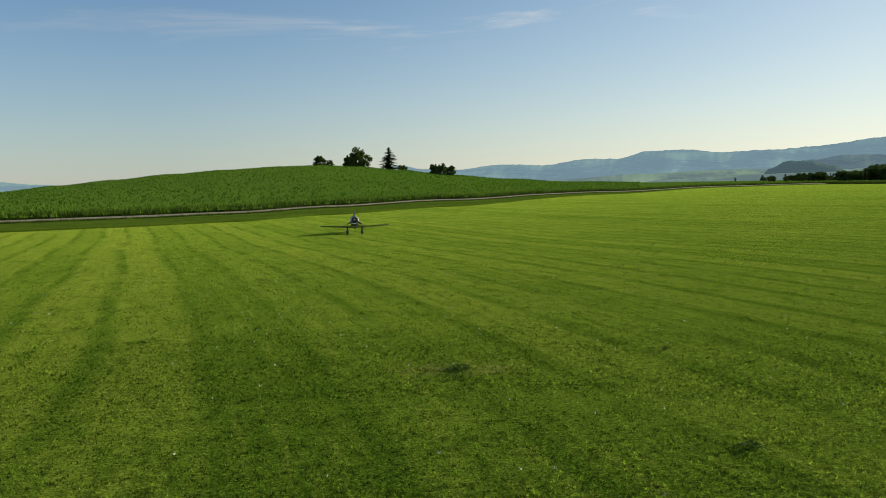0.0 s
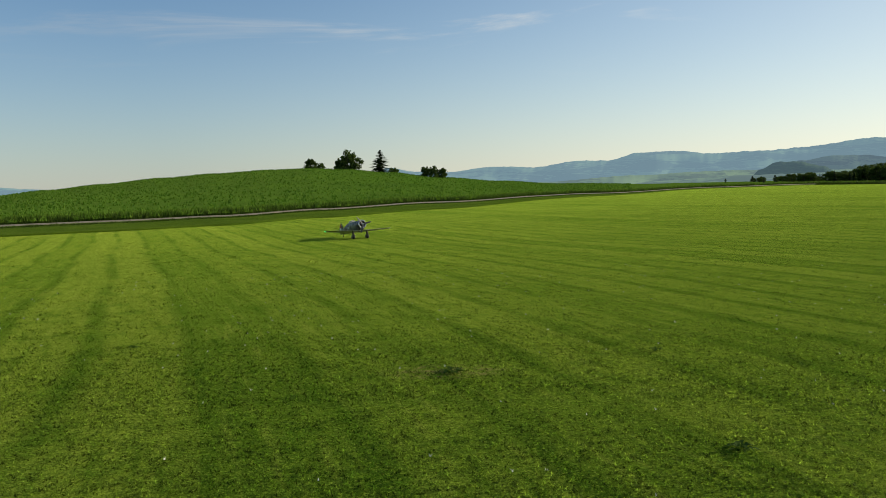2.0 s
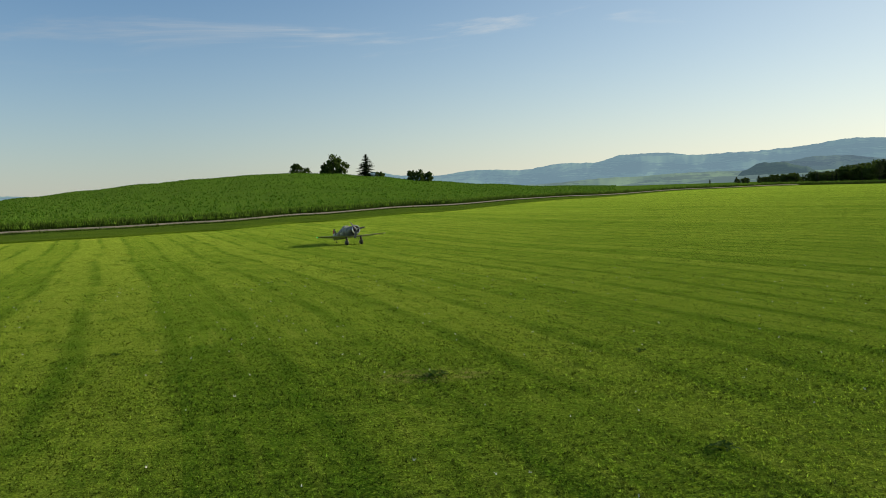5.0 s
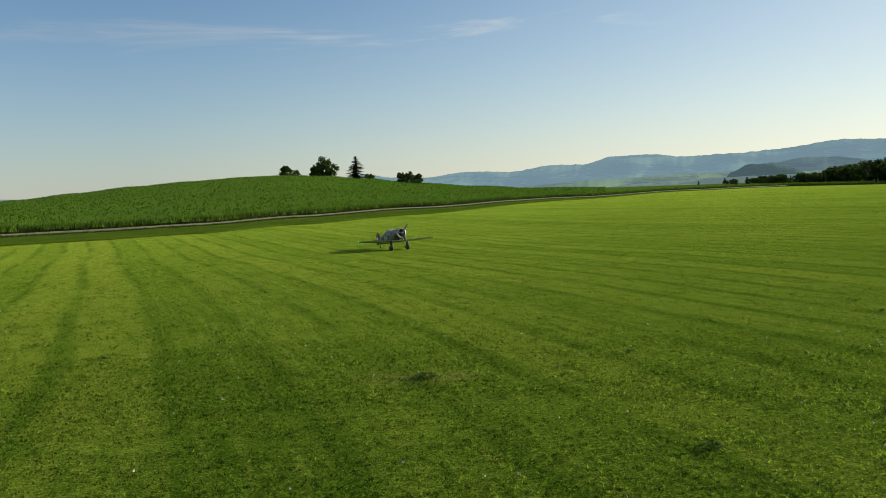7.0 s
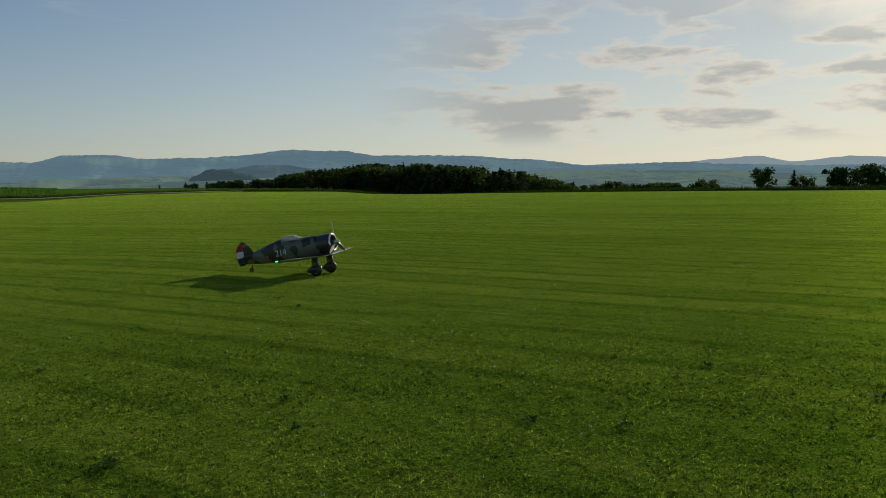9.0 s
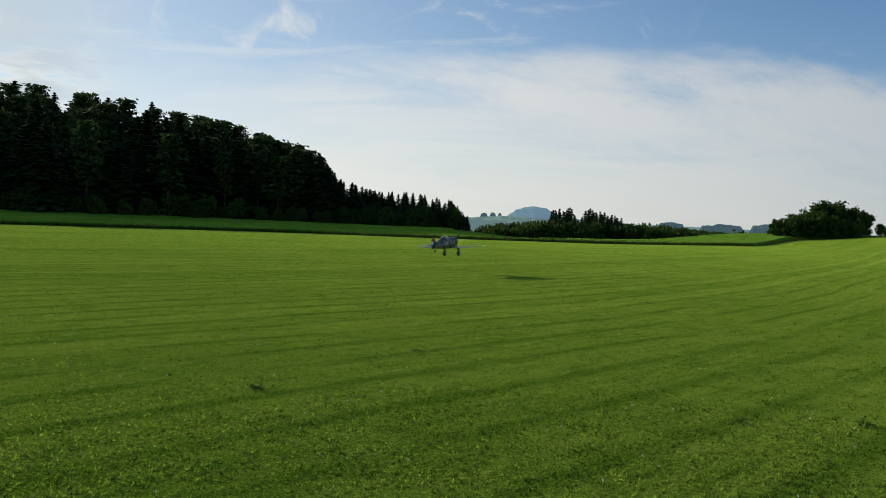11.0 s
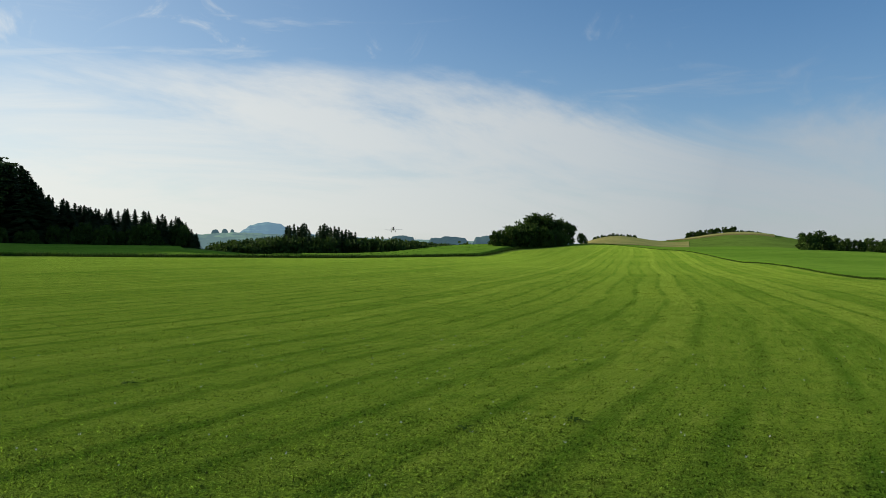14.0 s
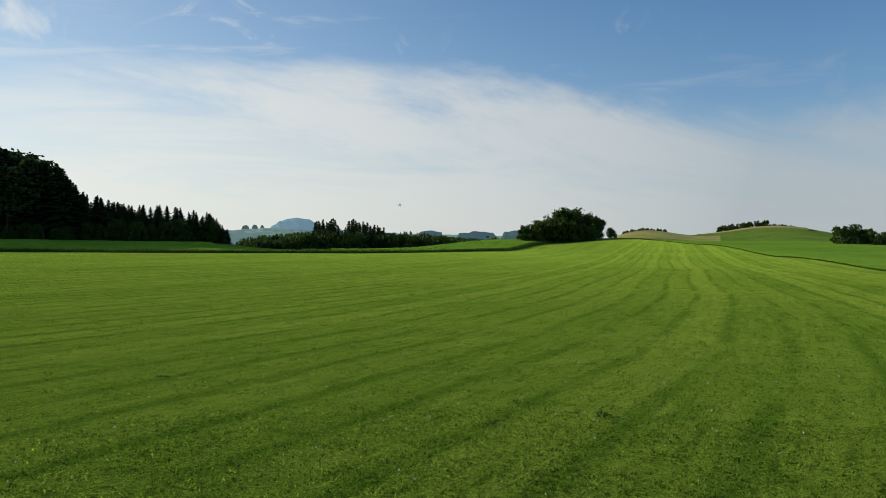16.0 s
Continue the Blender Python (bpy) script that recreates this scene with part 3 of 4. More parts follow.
def conifer(h, spread, seed, whorls=26, pine=False):
    """Spruce with drooping tiers, or a pine with a bare stem and flat tufts."""
    rng = random.Random(seed)
    tv, tf, cv, cf = [], [], [], []
    tube(tv, tf, (0, 0, -0.8), (0, 0, h * 0.6), 0.014 * h, 0.009 * h, 7)
    tube(tv, tf, (0, 0, h * 0.6), (0, 0, h * 0.98), 0.009 * h, 0.002 * h, 5)
    for k in range(whorls):
        u = k / (whorls - 1)
        base = 0.34 if pine else 0.07
        z = h * (base + (1.0 - base) * u)
        if pine:
            rad = spread * (0.45 + 0.6 * math.sin(math.pi * min(u * 0.95 + 0.12, 1))) * rng.uniform(0.5, 1.1)
        else:
            rad = spread * ((1 - u) ** 0.8 + 0.05) * rng.uniform(0.75, 1.12)
        for _ in range(rng.randint(6, 9)):
            a = rng.uniform(0, 6.283)
            rr = rad * rng.uniform(0.65, 1.1)
            drop = rng.uniform(-0.1, 0.25) if pine else -0.28 - 0.12 * (1 - u)
            e = Vector((math.cos(a), math.sin(a), drop))
            tip = Vector((0, 0, z)) + e * rr
            side = Vector((-math.sin(a), math.cos(a), 0))
            if pine:
                tube(tv, tf, (0, 0, z - 0.02 * h), tip, 0.004 * h, 0.001 * h, 3)
                for _ in range(9):
                    leaf(cv, cf, Vector((0, 0, z)) + e * rr * rng.uniform(0.45, 1.1) + Vector((rng.gauss(0, 0.3), rng.gauss(0, 0.3), rng.gauss(0, 0.16))) * spread * 0.5, 0.030 * h * rng.uniform(0.6, 1.2), rng)
                continue
            for s in range(5):
                k0 = (s + rng.uniform(0.2, 1.0)) / 5
                c = Vector((0, 0, z)) + e * rr * k0 + side * rng.uniform(-0.22, 0.22) * rr + Vector((0, 0, rng.gauss(0, 0.008) * h))
                q = (0.018 * h + 0.21 * rr) * rng.uniform(0.7, 1.2)
                tilt = Vector((0, 0, -0.25 * q))
                bs = len(cv)
                cv += [c - e * q, c + side * q * 0.7 + tilt, c + e * q, c - side * q * 0.7 + tilt]
                cf.append((bs, bs + 1, bs + 2, bs + 3))
    return tv, tf, cv, cf


def tree_proto(kind, data, leaf_mat):
    tv, tf, cv, cf = data
    root = new(kind)
    mesh_of("trunk", tv, tf, BARK, root, smooth=True)
    mesh_of("crown", cv, cf, leaf_mat, root)
    return root


PROTO = {
    "broad": [tree_proto("broadleaf_tree", broadleaf(10, 4.0 + 0.5 * i, 11 + i, 1800, 0.48), BROAD) for i in range(3)],
    "bush": [tree_proto("bush", broadleaf(10, 6.0 + 0.8 * i, 31 + i, 1950, 0.74, low=0.03, clumps=40, dome=True), BROAD) for i in range(2)],
    "spruce": [tree_proto("spruce_tree", conifer(10, 2.0 + 0.25 * i, 51 + i), NEEDLE) for i in range(3)],
    "pine": [tree_proto("pine_tree", conifer(10, 1.5 + 0.25 * i, 71 + i, 15, True), PINE) for i in range(3)],
}
USED = set()
TAGS = {
    "broad": ("tree", "dark green broad-leaved tree with a dense rounded crown"),
    "bush": ("bush", "dense dark green spreading bush"),
    "spruce": ("conifer", "tall dark spruce with drooping tiers"),
    "pine": ("pine", "dark pine with a bare stem and ragged crown"),
}


def plant(kind, i, x, y, h, seed, group, label="", wide=1.0, sink=0.0):
    pr = PROTO[kind][i % len(PROTO[kind])]
    s = h / 10
    rng = random.Random(seed)
    stand = pose(x, y, height(x, y) - 0.02 - sink, 0, 0, rng.uniform(0, 360))
    if pr.name not in USED:
        USED.add(pr.name)
        pr.matrix_basis = stand @ Matrix.Diagonal((s * wide, s * wide, s, 1))
        ob = pr
    else:
        q = pr.scale
        ob = copy_thing(pr, stand @ Matrix.Diagonal((s * wide / q.x, s * wide / q.y, s / q.z, 1)))
    cat, lab = TAGS[kind]
    return tagged(ob, label or lab, cat, group)


def at(a, r):
    w = way(a)
    return w.x * r, w.y * r


# trees on the crop hill
for kind, i, a, r, h, wide, lab in [
        ("bush", 0, 8.85, 310, 5.0, 0.9, "light green spreading bush on the hill crest"),
        ("bush", 1, 8.3, 318, 3.9, 1.0, ""), ("bush", 1, 6.2, 300, 8.3, 0.66, "dark dense tree on the hill crest, branched to the ground"),
        ("bush", 0, 6.75, 304, 5.4, 0.7, ""), ("broad", 2, 5.6, 306, 6.0, 1.0, ""), ("spruce", 0, 3.87, 300, 8.9, 2.5, "single dark spruce on the hill crest"), ("bush", 0, 2.9, 330, 4.0, 1.0, ""),
        ("bush", 0, 0.6, 272, 4.0, 0.8, "dark rounded bush on the hill slope"), ("bush", 1, 0.0, 270, 4.5, 0.7, "dark rounded bush on the hill slope"), ("bush", 0, -0.6, 272, 3.9, 0.8, "dark rounded bush on the hill slope")]:
    plant(kind, i, *at(a, r), h, int(a * 100) + 900, "hilltop trees", lab, wide)

# dark pine wood past the end of the field
rng = random.Random(5)
WOOD = [(-19, 0.08), (-22.5, 0.28), (-26.9, 0.5), (-29.3, 0.85), (-31.5, 1.2), (-34.1, 1.5), (-39, 1.42), (-42.7, 1.2), (-45.2, 0.85), (-47.2, 0.35), (-49.5, 0.0)]
for k in range(270):
    a = rng.uniform(-49.5, -19.5)
    r = rng.uniform(225, 275)
    x, y = at(a, r)
    topz = up(lerp_rows(WOOD, a) + rng.uniform(-0.30, 0.06), r)
    h = topz - height(x, y)
    if h > 1.3:
        plant(("broad", "pine", "broad", "spruce")[rng.randrange(4)], k, x, y, h, k, "pine wood", "", 1.2)
for kind, i, a, r, e, wide in [("broad", 0, -62.1, 190, 0.85, 0.9), ("spruce", 1, -64.05, 195, 0.6, 1.5), ("broad", 2, -64.6, 198, 0.3, 0.9), ("broad", 1, -66.5, 185, 0.82, 0.9), ("broad", 2, -67.4, 188, 0.75, 0.9),
                               ("broad", 0, -68.4, 182, 0.95, 1.0), ("bush", 1, -69.3, 180, 0.85, 0.8)]:
    x, y = at(a, r)
    plant(kind, i, x, y, up(e, r) - height(x, y), int(-a * 10), "field edge trees", "dark tree standing alone past the field edge", wide)
for k in range(26):
    a = rng.uniform(-59.5, -50)
    r = rng.uniform(300, 380)
    x, y = at(a, r)
    plant("bush" if k % 3 else "broad", k, x, y, max(up(rng.uniform(-0.25, 0.12), r) - height(x, y), 2.5), 400 + k, "valley hedge")

# the wooded hill
SKYLINE = [(-68.5, 0.7), (-69.3, 1.0), (-72.9, 3.2), (-75.6, 4.1), (-78, 5.5), (-82.8, 6.7), (-86.7, 7.5), (-91.4, 8.1), (-95.5, 8.3), (-100, 8.2), (-104, 7.9),
           (-108.5, 7.2), (-111.3, 6.6), (-114, 5.45), (-115.9, 5.1), (-117.9, 3.2), (-120.4, 2.5), (-122.8, 2.45), (-125.5, 2.05), (-126.9, 1.1)]
for k in range(300):
    row = k % 6
    a = -69.6 - 57.3 * ((k // 6) + 0.5 + rng.uniform(-0.5, 0.5)) / 50
    r = 197 + row * 15 + rng.uniform(-6, 6)
    x, y = at(a, r)
    g = height(x, y)
    skyz = up(lerp_rows(SKYLINE, a) + rng.uniform(-0.35, 0.12), r)
    h = min(skyz - g, rng.uniform(15, 21))
    if h < 2.5:
        continue
    if a < -116:
        kind = "spruce"
    else:
        kind = ("pine", "spruce", "pine", "spruce")[rng.randrange(4)] if row else ("spruce", "spruce", "pine")[rng.randrange(3)]
    plant(kind, k, x, y, h, 700 + k, "hill forest", "", rng.uniform(1.3, 1.7))

for k in range(70):
    a, r = rng.uniform(-127, -113), rng.uniform(196, 228)
    x, y = at(a, r)
    h = up(lerp_rows(SKYLINE, a) + rng.uniform(-0.6, 0.05), r) - height(x, y)
    plant("spruce", k, x, y, max(min(h, 17), 3), 1050 + k, "hill forest", "", 1.5)
for k in range(60):
    a, r = -71.5 - 55 * (k + rng.uniform(0, 1)) / 60, rng.uniform(190, 195)
    plant("bush", k, *at(a, r), rng.uniform(3, 6) * (1 if a < -76 else 0.5), 1900 + k, "forest edge", "dense dark undergrowth bush at the forest edge", 0.8)

# past the far end of the strip
SOUTH_WOOD = [(-127.9, 0.2), (-128.6, 0.5), (-131.5, 0.75), (-132.7, 1.0), (-133.0, 1.7), (-134.3, 1.75), (-134.6, 1.15), (-135.1, 1.15), (-135.4, 1.75), (-136.5, 1.6), (-138.4, 1.0), (-141, 0.75), (-144.5, 0.45)]
for k in range(190):
    a = -127.9 - 16.4 * (k + rng.uniform(0, 1)) / 190
    r = rng.uniform(300, 345)
    x, y = at(a, r)
    rise = lerp_rows(SOUTH_WOOD, a)
    tall = rise > 1.1 and k % 3
    e = rise + rng.uniform(-0.30, 0.06) if tall else min(rise, 0.85) + rng.uniform(-0.35, 0.05)
    plant("spruce" if tall else ("broad", "bush", "broad")[k % 3], k, x, y, max(up(e, r) - height(x, y), 2.5), 1100 + k, "valley wood", "", rng.uniform(0.9, 1.2) if tall else 0.75)
for k in range(22):
    a = rng.uniform(-149, -139)
    r = rng.uniform(330, 400)
    x, y = at(a, r)
    plant("bush", k, x, y, max(up(rng.uniform(0.3, 0.62), r) - height(x, y), 2), 1200 + k, "valley hedge")
for i, (a, e, wide) in enumerate([(-148.0, 1.45, 0.75), (-149.1, 1.9, 0.8), (-150.2, 2.45, 0.8), (-151.3, 2.75, 0.9), (-152.2, 2.4, 0.8), (-153.0, 2.15, 0.75), (-150.7, 1.5, 0.9), (-152.7, 1.3, 0.9), (-149.7, 2.0, 0.8), (-150.8, 2.55, 0.8), (-151.9, 2.45, 0.8), (-152.7, 2.3, 0.8), (-153.3, 1.9, 0.7)]):
    x, y = at(a, 212 + (i % 3) * 5)
    plant("broad", i, x, y, up(e, 212) - height(x, y), 1300 + i, "strip end grove", "dark broad-leaved tree in a dense grove", wide * 1.1)
for i in range(9):
    x, y = at(-147.9 - i * 0.62, 207 + (i % 2) * 3)
    plant("bush", i, x, y, up(1.1 + 0.8 * math.sin((i + 1) / 10 * 3.14), 207) - height(x, y), 1350 + i, "strip end grove", "dark bush at the foot of the grove", 0.75)
plant("bush", 0, *at(-154.1, 225), 3.0, 1400, "lone bushes", "small rounded bush by the grove", 0.8)
for i in range(16):
    u = (i + rng.uniform(0.1, 0.9)) / 16
    x, y = at(-154.9 - 3.1 * u, 405 + (i % 3) * 8)
    plant("bush", i, x, y, max(up(0.98 + 0.38 * math.sin(math.pi * u) ** 0.6 + rng.uniform(-0.12, 0.05), 405) - height(x, y), 2), 1450 + i, "hill copse", "rounded dark tree in a copse on the rise", 0.75, 0.5)
for i in range(20):
    u = (i + rng.uniform(0.1, 0.9)) / 20
    x, y = at(-161.4 - 4.9 * u, 480 + (i % 3) * 9)
    e = lerp_rows([(0, 1.45), (0.2, 1.65), (0.42, 1.8), (0.6, 1.9), (0.72, 1.7), (0.85, 1.6), (1.0, 1.4)], u)
    plant("broad" if i % 4 == 1 else "bush", i, x, y, max(up(e + rng.uniform(-0.18, 0.06), 485) - height(x, y), 2), 1500 + i, "crest copse", "rounded dark tree in a copse on the crest", 0.8, 0.8)
for i in range(7):
    a = -168.8 - i * 0.75
    x, y = at(a, 170 + (i % 3) * 5)
    plant("bush", i, x, y, up((1.4, 1.55, 1.3, 1.0, 0.95, 1.1, 1.0)[i], 170) - height(x, y), 1600 + i, "field bushes", "dark bushy tree beside the crop", 0.95)


# ---- grass, verges and crop plants ----
def tufts(name, pts, per, tall, wide, mat, label, cat, seed, splay=0.5, spread=0.0):
    """Many single blades round the given feet."""
    rs = np.random.RandomState(seed)
    n = len(pts) * per
    foot = np.repeat(np.asarray(pts, float), per, axis=0)
    foot[:, :2] += rs.normal(0, spread or tall * 0.45, (n, 2))
    ang = rs.uniform(0, 2 * np.pi, n)
    hh = tall * rs.uniform(0.45, 1.15, n) * np.repeat(rs.uniform(0.55, 1.5, len(pts)), per)
    lean = rs.normal(0, splay, (n, 2)) * hh[:, None]
    side = np.stack([np.cos(ang), np.sin(ang), np.zeros(n)], 1) * (wide * rs.uniform(0.6, 1.3, n))[:, None]
    top = foot + np.concatenate([lean, hh[:, None]], 1)
    foot[:, 2] -= 0.01
    v = np.stack([foot - side, foot + side, top], 1).reshape(-1, 3)
    me = bpy.data.meshes.new(name)
    me.vertices.add(3 * n)
    me.vertices.foreach_set("co", v.ravel())
    me.loops.add(3 * n)
    me.loops.foreach_set("vertex_index", np.arange(3 * n))
    me.polygons.add(n)
    me.polygons.foreach_set("loop_start", np.arange(0, 3 * n, 3))
    me.update(calc_edges=True)
    me.materials.append(mat)
    return tagged(new(name, me), label, cat, kind="stuff")


def scatter(r0, r1, a0, a1, count, seed):
    """Feet on the land, evenly over a ring sector."""
    rs = np.random.RandomState(seed)
    r = np.sqrt(rs.uniform(r0 * r0, r1 * r1, count))
    a = rs.uniform(a0, a1, count)
    out = []
    for ri, ai in zip(r, a):
        w = way(ai)
        x, y = w.x * ri, w.y * ri
        out.append((x, y, height(x, y)))
    return out


def thinning(r0, r1, a0, a1, count, seed):
    """Feet on the land, sparser with distance."""
    rs = np.random.RandomState(seed)
    u = rs.uniform(0, 1, count)
    r = r0 * (r1 / r0) ** u
    out = []
    for ri, ai in zip(r, rs.uniform(a0, a1, count)):
        w = way(ai)
        x, y = w.x * ri, w.y * ri
        out.append((x, y, height(x, y)))
    return out


tufts("lawn_grass", thinning(2.4, 9, -190, 36, 62000, 1), 8, 0.016, 0.0072, GRASS, "short mown grass blades with clover", "grass", 2, 1.2, 0.035)
tufts("lawn_grass", thinning(6, 60, -190, 36, 56000, 3), 6, 0.022, 0.0100, GRASS, "short mown grass blades with clover", "grass", 4, 1.2, 0.06)
tufts("lawn_grass", scatter(0.02, 2.6, -330, 30, 9000, 5), 8, 0.016, 0.0072, GRASS, "short mown grass blades with clover", "grass", 6, 1.1, 0.10)
tufts("lawn_grass", thinning(2.4, 60, -324, -190, 24000, 7), 6, 0.022, 0.0100, GRASS, "short mown grass blades with clover", "grass", 8, 1.1, 0.22)


def along(a0, a1, count, dist, jitter, seed):
    rs = np.random.RandomState(seed)
    out = []
    for a, j in zip(rs.uniform(a0, a1, count), rs.normal(0, jitter, count)):
        r = dist(a) + j
        w = way(a)
        x, y = w.x * r, w.y * r
        out.append((x, y, height(x, y)))
    return out


def rim(a):
    return edge(a) if a <= 30 else 56 + (a - 30) * 0.6


tufts("track_verge", along(46, -30, 5000, lambda a: rim(a) * 1.085 + 3.6, 0.5, 7), 7, 0.55, 0.035, VERGE, "tall dark uncut grass beside the track", "grass", 8, 0.35)
tufts("track_verge", along(46, -30, 3000, lambda a: rim(a) * 1.02, 0.5, 9), 6, 0.16, 0.03, VERGE, "short rough grass on the near verge", "grass", 10, 0.5)
tufts("field_verge", along(-26, -152, 9000, lambda a: edge(a) * 1.02 + 0.6, 0.6, 11), 7, 0.55, 0.05, VERGE, "tall dark uncut grass along the field edge", "grass", 12, 0.4)
tufts("crop_plants", [(x, y, z + 0.25) for x, y, z in along(46, -30, 9000, lambda a: rim(a) * 1.10 + 6.0, 2.0, 13)], 6, 0.32, 0.07, CROP_LEAF, "upright green crop leaves along the track", "crop plants", 14, 0.4)
tufts("crop_plants", [(x, y, z + 0.35) for x, y, z in scatter(70, 300, -14, 40, 15000, 15) if math.hypot(x, y) > rim(turn_of(x, y) if turn_of(x, y) > -300 else turn_of(x, y) + 360) * 1.12 + 6], 3, 0.30, 0.10, CROP_LEAF, "upright green crop leaves over the hill", "crop plants", 16, 0.5)
tufts("crop_plants", [(x, y, z + 0.2) for x, y, z in along(-132, -150, 3000, lambda a: edge(a) * 1.1 + 20, 8, 17)], 5, 0.26, 0.14, CROP_LEAF, "leafy green crop on the low bank", "crop plants", 18, 0.5)

CLOVER = mat_two("clover_white", (0.62, 0.62, 0.50), (0.75, 0.75, 0.65), 60.0, 0.8)
tufts("clover_flowers", [(x, y, z + 0.035) for x, y, z in scatter(2.6, 16, -190, 36, 700, 21)], 3, 0.008, 0.004, CLOVER, "small white clover flowers in the lawn", "flowers", 22, 0.9)


def weed(x, y, size, seed):
    """A flat rosette of broad leaves in the lawn."""
    rng = random.Random(seed)
    v, f = [], []
    for k in range(26):
        a, ln = rng.uniform(0, 6.283), size * rng.uniform(0.35, 1.0)
        d, s = Vector((math.cos(a), math.sin(a), 0)), Vector((-math.sin(a), math.cos(a), 0))
        c = d * size * rng.uniform(0, 0.5)
        b = len(v)
        z0, z1 = rng.uniform(0.01, 0.02), rng.uniform(0.02, 0.045)
        v += [c + Vector((0, 0, z0)), c + d * ln * 0.5 + s * ln * 0.16 + Vector((0, 0, z1)), c + d * ln + Vector((0, 0, z1 * 0.6)), c + d * ln * 0.5 - s * ln * 0.16 + Vector((0, 0, z1))]
        f.append((b, b + 1, b + 2, b + 3))
    ob = mesh_of("weed", v, f, WEED)
    ob.matrix_basis = pose(x, y, height(x, y))
    tagged(ob, "dark green flat weed rosette in the lawn", "weed", "lawn weeds")


WEED = mat_leaf("weed_leaves", (0.025, 0.065, 0.006), (0.06, 0.12, 0.010), 0.2)
for i, (x, y, s) in enumerate([(1.80, 4.57, 0.16), (0.12, 6.75, 0.20), (6.45, 3.6, 0.11), (3.22, 5.12, 0.10), (4.2, 3.52, 0.12), (4.6, 3.05, 0.10), (6.5, 2.2, 0.13),
                               (2.95, 4.45, 0.09), (-3.2, 8.2, 0.10), (5.6, 9.1, 0.12), (4.5, -7.5, 0.16), (5.1, -6.6, 0.12), (9.5, -6.1, 0.14), (8.2, -3.4, 0.15), (7.9, 0.6, 0.14), (2.1, 7.4, 0.10)]):
    weed(x, y, s * 0.6, 300 + i)
tufts("field_verge", along(-156, -180, 2200, lambda a: edge(a) * 1.015 + 0.4, 0.5, 31), 5, 0.10, 0.05, VERGE, "uncut darker grass between airstrip and crop", "grass", 32, 0.6)


# ---- the model aeroplane ----
def mat_camo():
    m, N, b = material("camouflage_paint", 0.4, 0.0, 0.45)
    p = N.n("ShaderNodeTexCoord").outputs["Object"]
    a = N.noise(p, 4.4, 1.0, 0.4, 0.4)
    c = N.noise(N.mapping(p, (1, 1, 1), (0.4, 0.9, 0.2)), 3.9, 1.0, 0.4, 0.3)
    col = N.mix(N.ramp(a, 0.49, 0.51), (0.040, 0.029, 0.020), (0.022, 0.032, 0.016))
    col = N.mix(N.ramp(c, 0.50, 0.52), col, (0.13, 0.14, 0.095))
    g = N.noise(p, 30.0, 4.0, 0.6)
    col = N.mix(N.ramp(g, 0.55, 0.8, 0, 0.25), col, (0.11, 0.10, 0.08))
    N.put(b.inputs["Base Color"], col)
    N.put(b.inputs["Roughness"], N.ramp(g, 0.3, 0.7, 0.32, 0.5))
    return m


CAMO = mat_camo()
UNDER = mat_two("grey_under_paint", (0.46, 0.46, 0.43), (0.54, 0.54, 0.50), 4.0, 0.4, spec=0.5)
COWL = mat_two("dark_cowl_paint", (0.035, 0.033, 0.028), (0.055, 0.05, 0.04), 6.0, 0.3, spec=0.5)
ALU = mat_two("polished_alloy", (0.62, 0.62, 0.60), (0.75, 0.75, 0.73), 20.0, 0.25, 1.0)
RUBBER = mat_two("tyre_rubber", (0.015, 0.015, 0.015), (0.03, 0.03, 0.028), 20.0, 0.85)
ENGINE = mat_two("engine_metal", (0.05, 0.05, 0.05), (0.11, 0.11, 0.10), 30.0, 0.5, 0.7)
BLADE = mat_two("propeller_grey", (0.05, 0.05, 0.048), (0.08, 0.08, 0.075), 12.0, 0.28, spec=0.6)
RED = mat_two("rudder_red", (0.42, 0.02, 0.02), (0.50, 0.03, 0.025), 8.0, 0.4)
WHITE = mat_two("rudder_white", (0.72, 0.70, 0.64), (0.80, 0.78, 0.72), 8.0, 0.4)
BLUE = mat_two("rudder_blue", (0.015, 0.02, 0.06), (0.02, 0.03, 0.08), 8.0, 0.4)
ORANGE = mat_two("badge_orange", (0.50, 0.10, 0.02), (0.58, 0.13, 0.03), 8.0, 0.4)
BLACK = mat_two("badge_black", (0.012, 0.012, 0.012), (0.02, 0.02, 0.02), 8.0, 0.4)
NUMBER = mat_two("number_white", (0.55, 0.55, 0.52), (0.65, 0.65, 0.62), 14.0, 0.45)
FRAME = mat_two("canopy_frame_paint", (0.40, 0.40, 0.36), (0.50, 0.50, 0.46), 10.0, 0.35, spec=0.5)
GREEN_LAMP = mat_glow("green_lamp", (0.02, 1.0, 0.25), 6.0)
CLEAR_LAMP = mat_glow("clear_lamp", (1.0, 0.8, 0.5), 0.6)
GLASS, gN, gB = material("canopy_glass", 0.05, 0.0, 0.5)
gB.inputs["Transmission Weight"].default_value, gB.inputs["IOR"].default_value = 0.7, 1.1
gB.inputs["Base Color"].default_value = (0.80, 0.82, 0.76, 1)


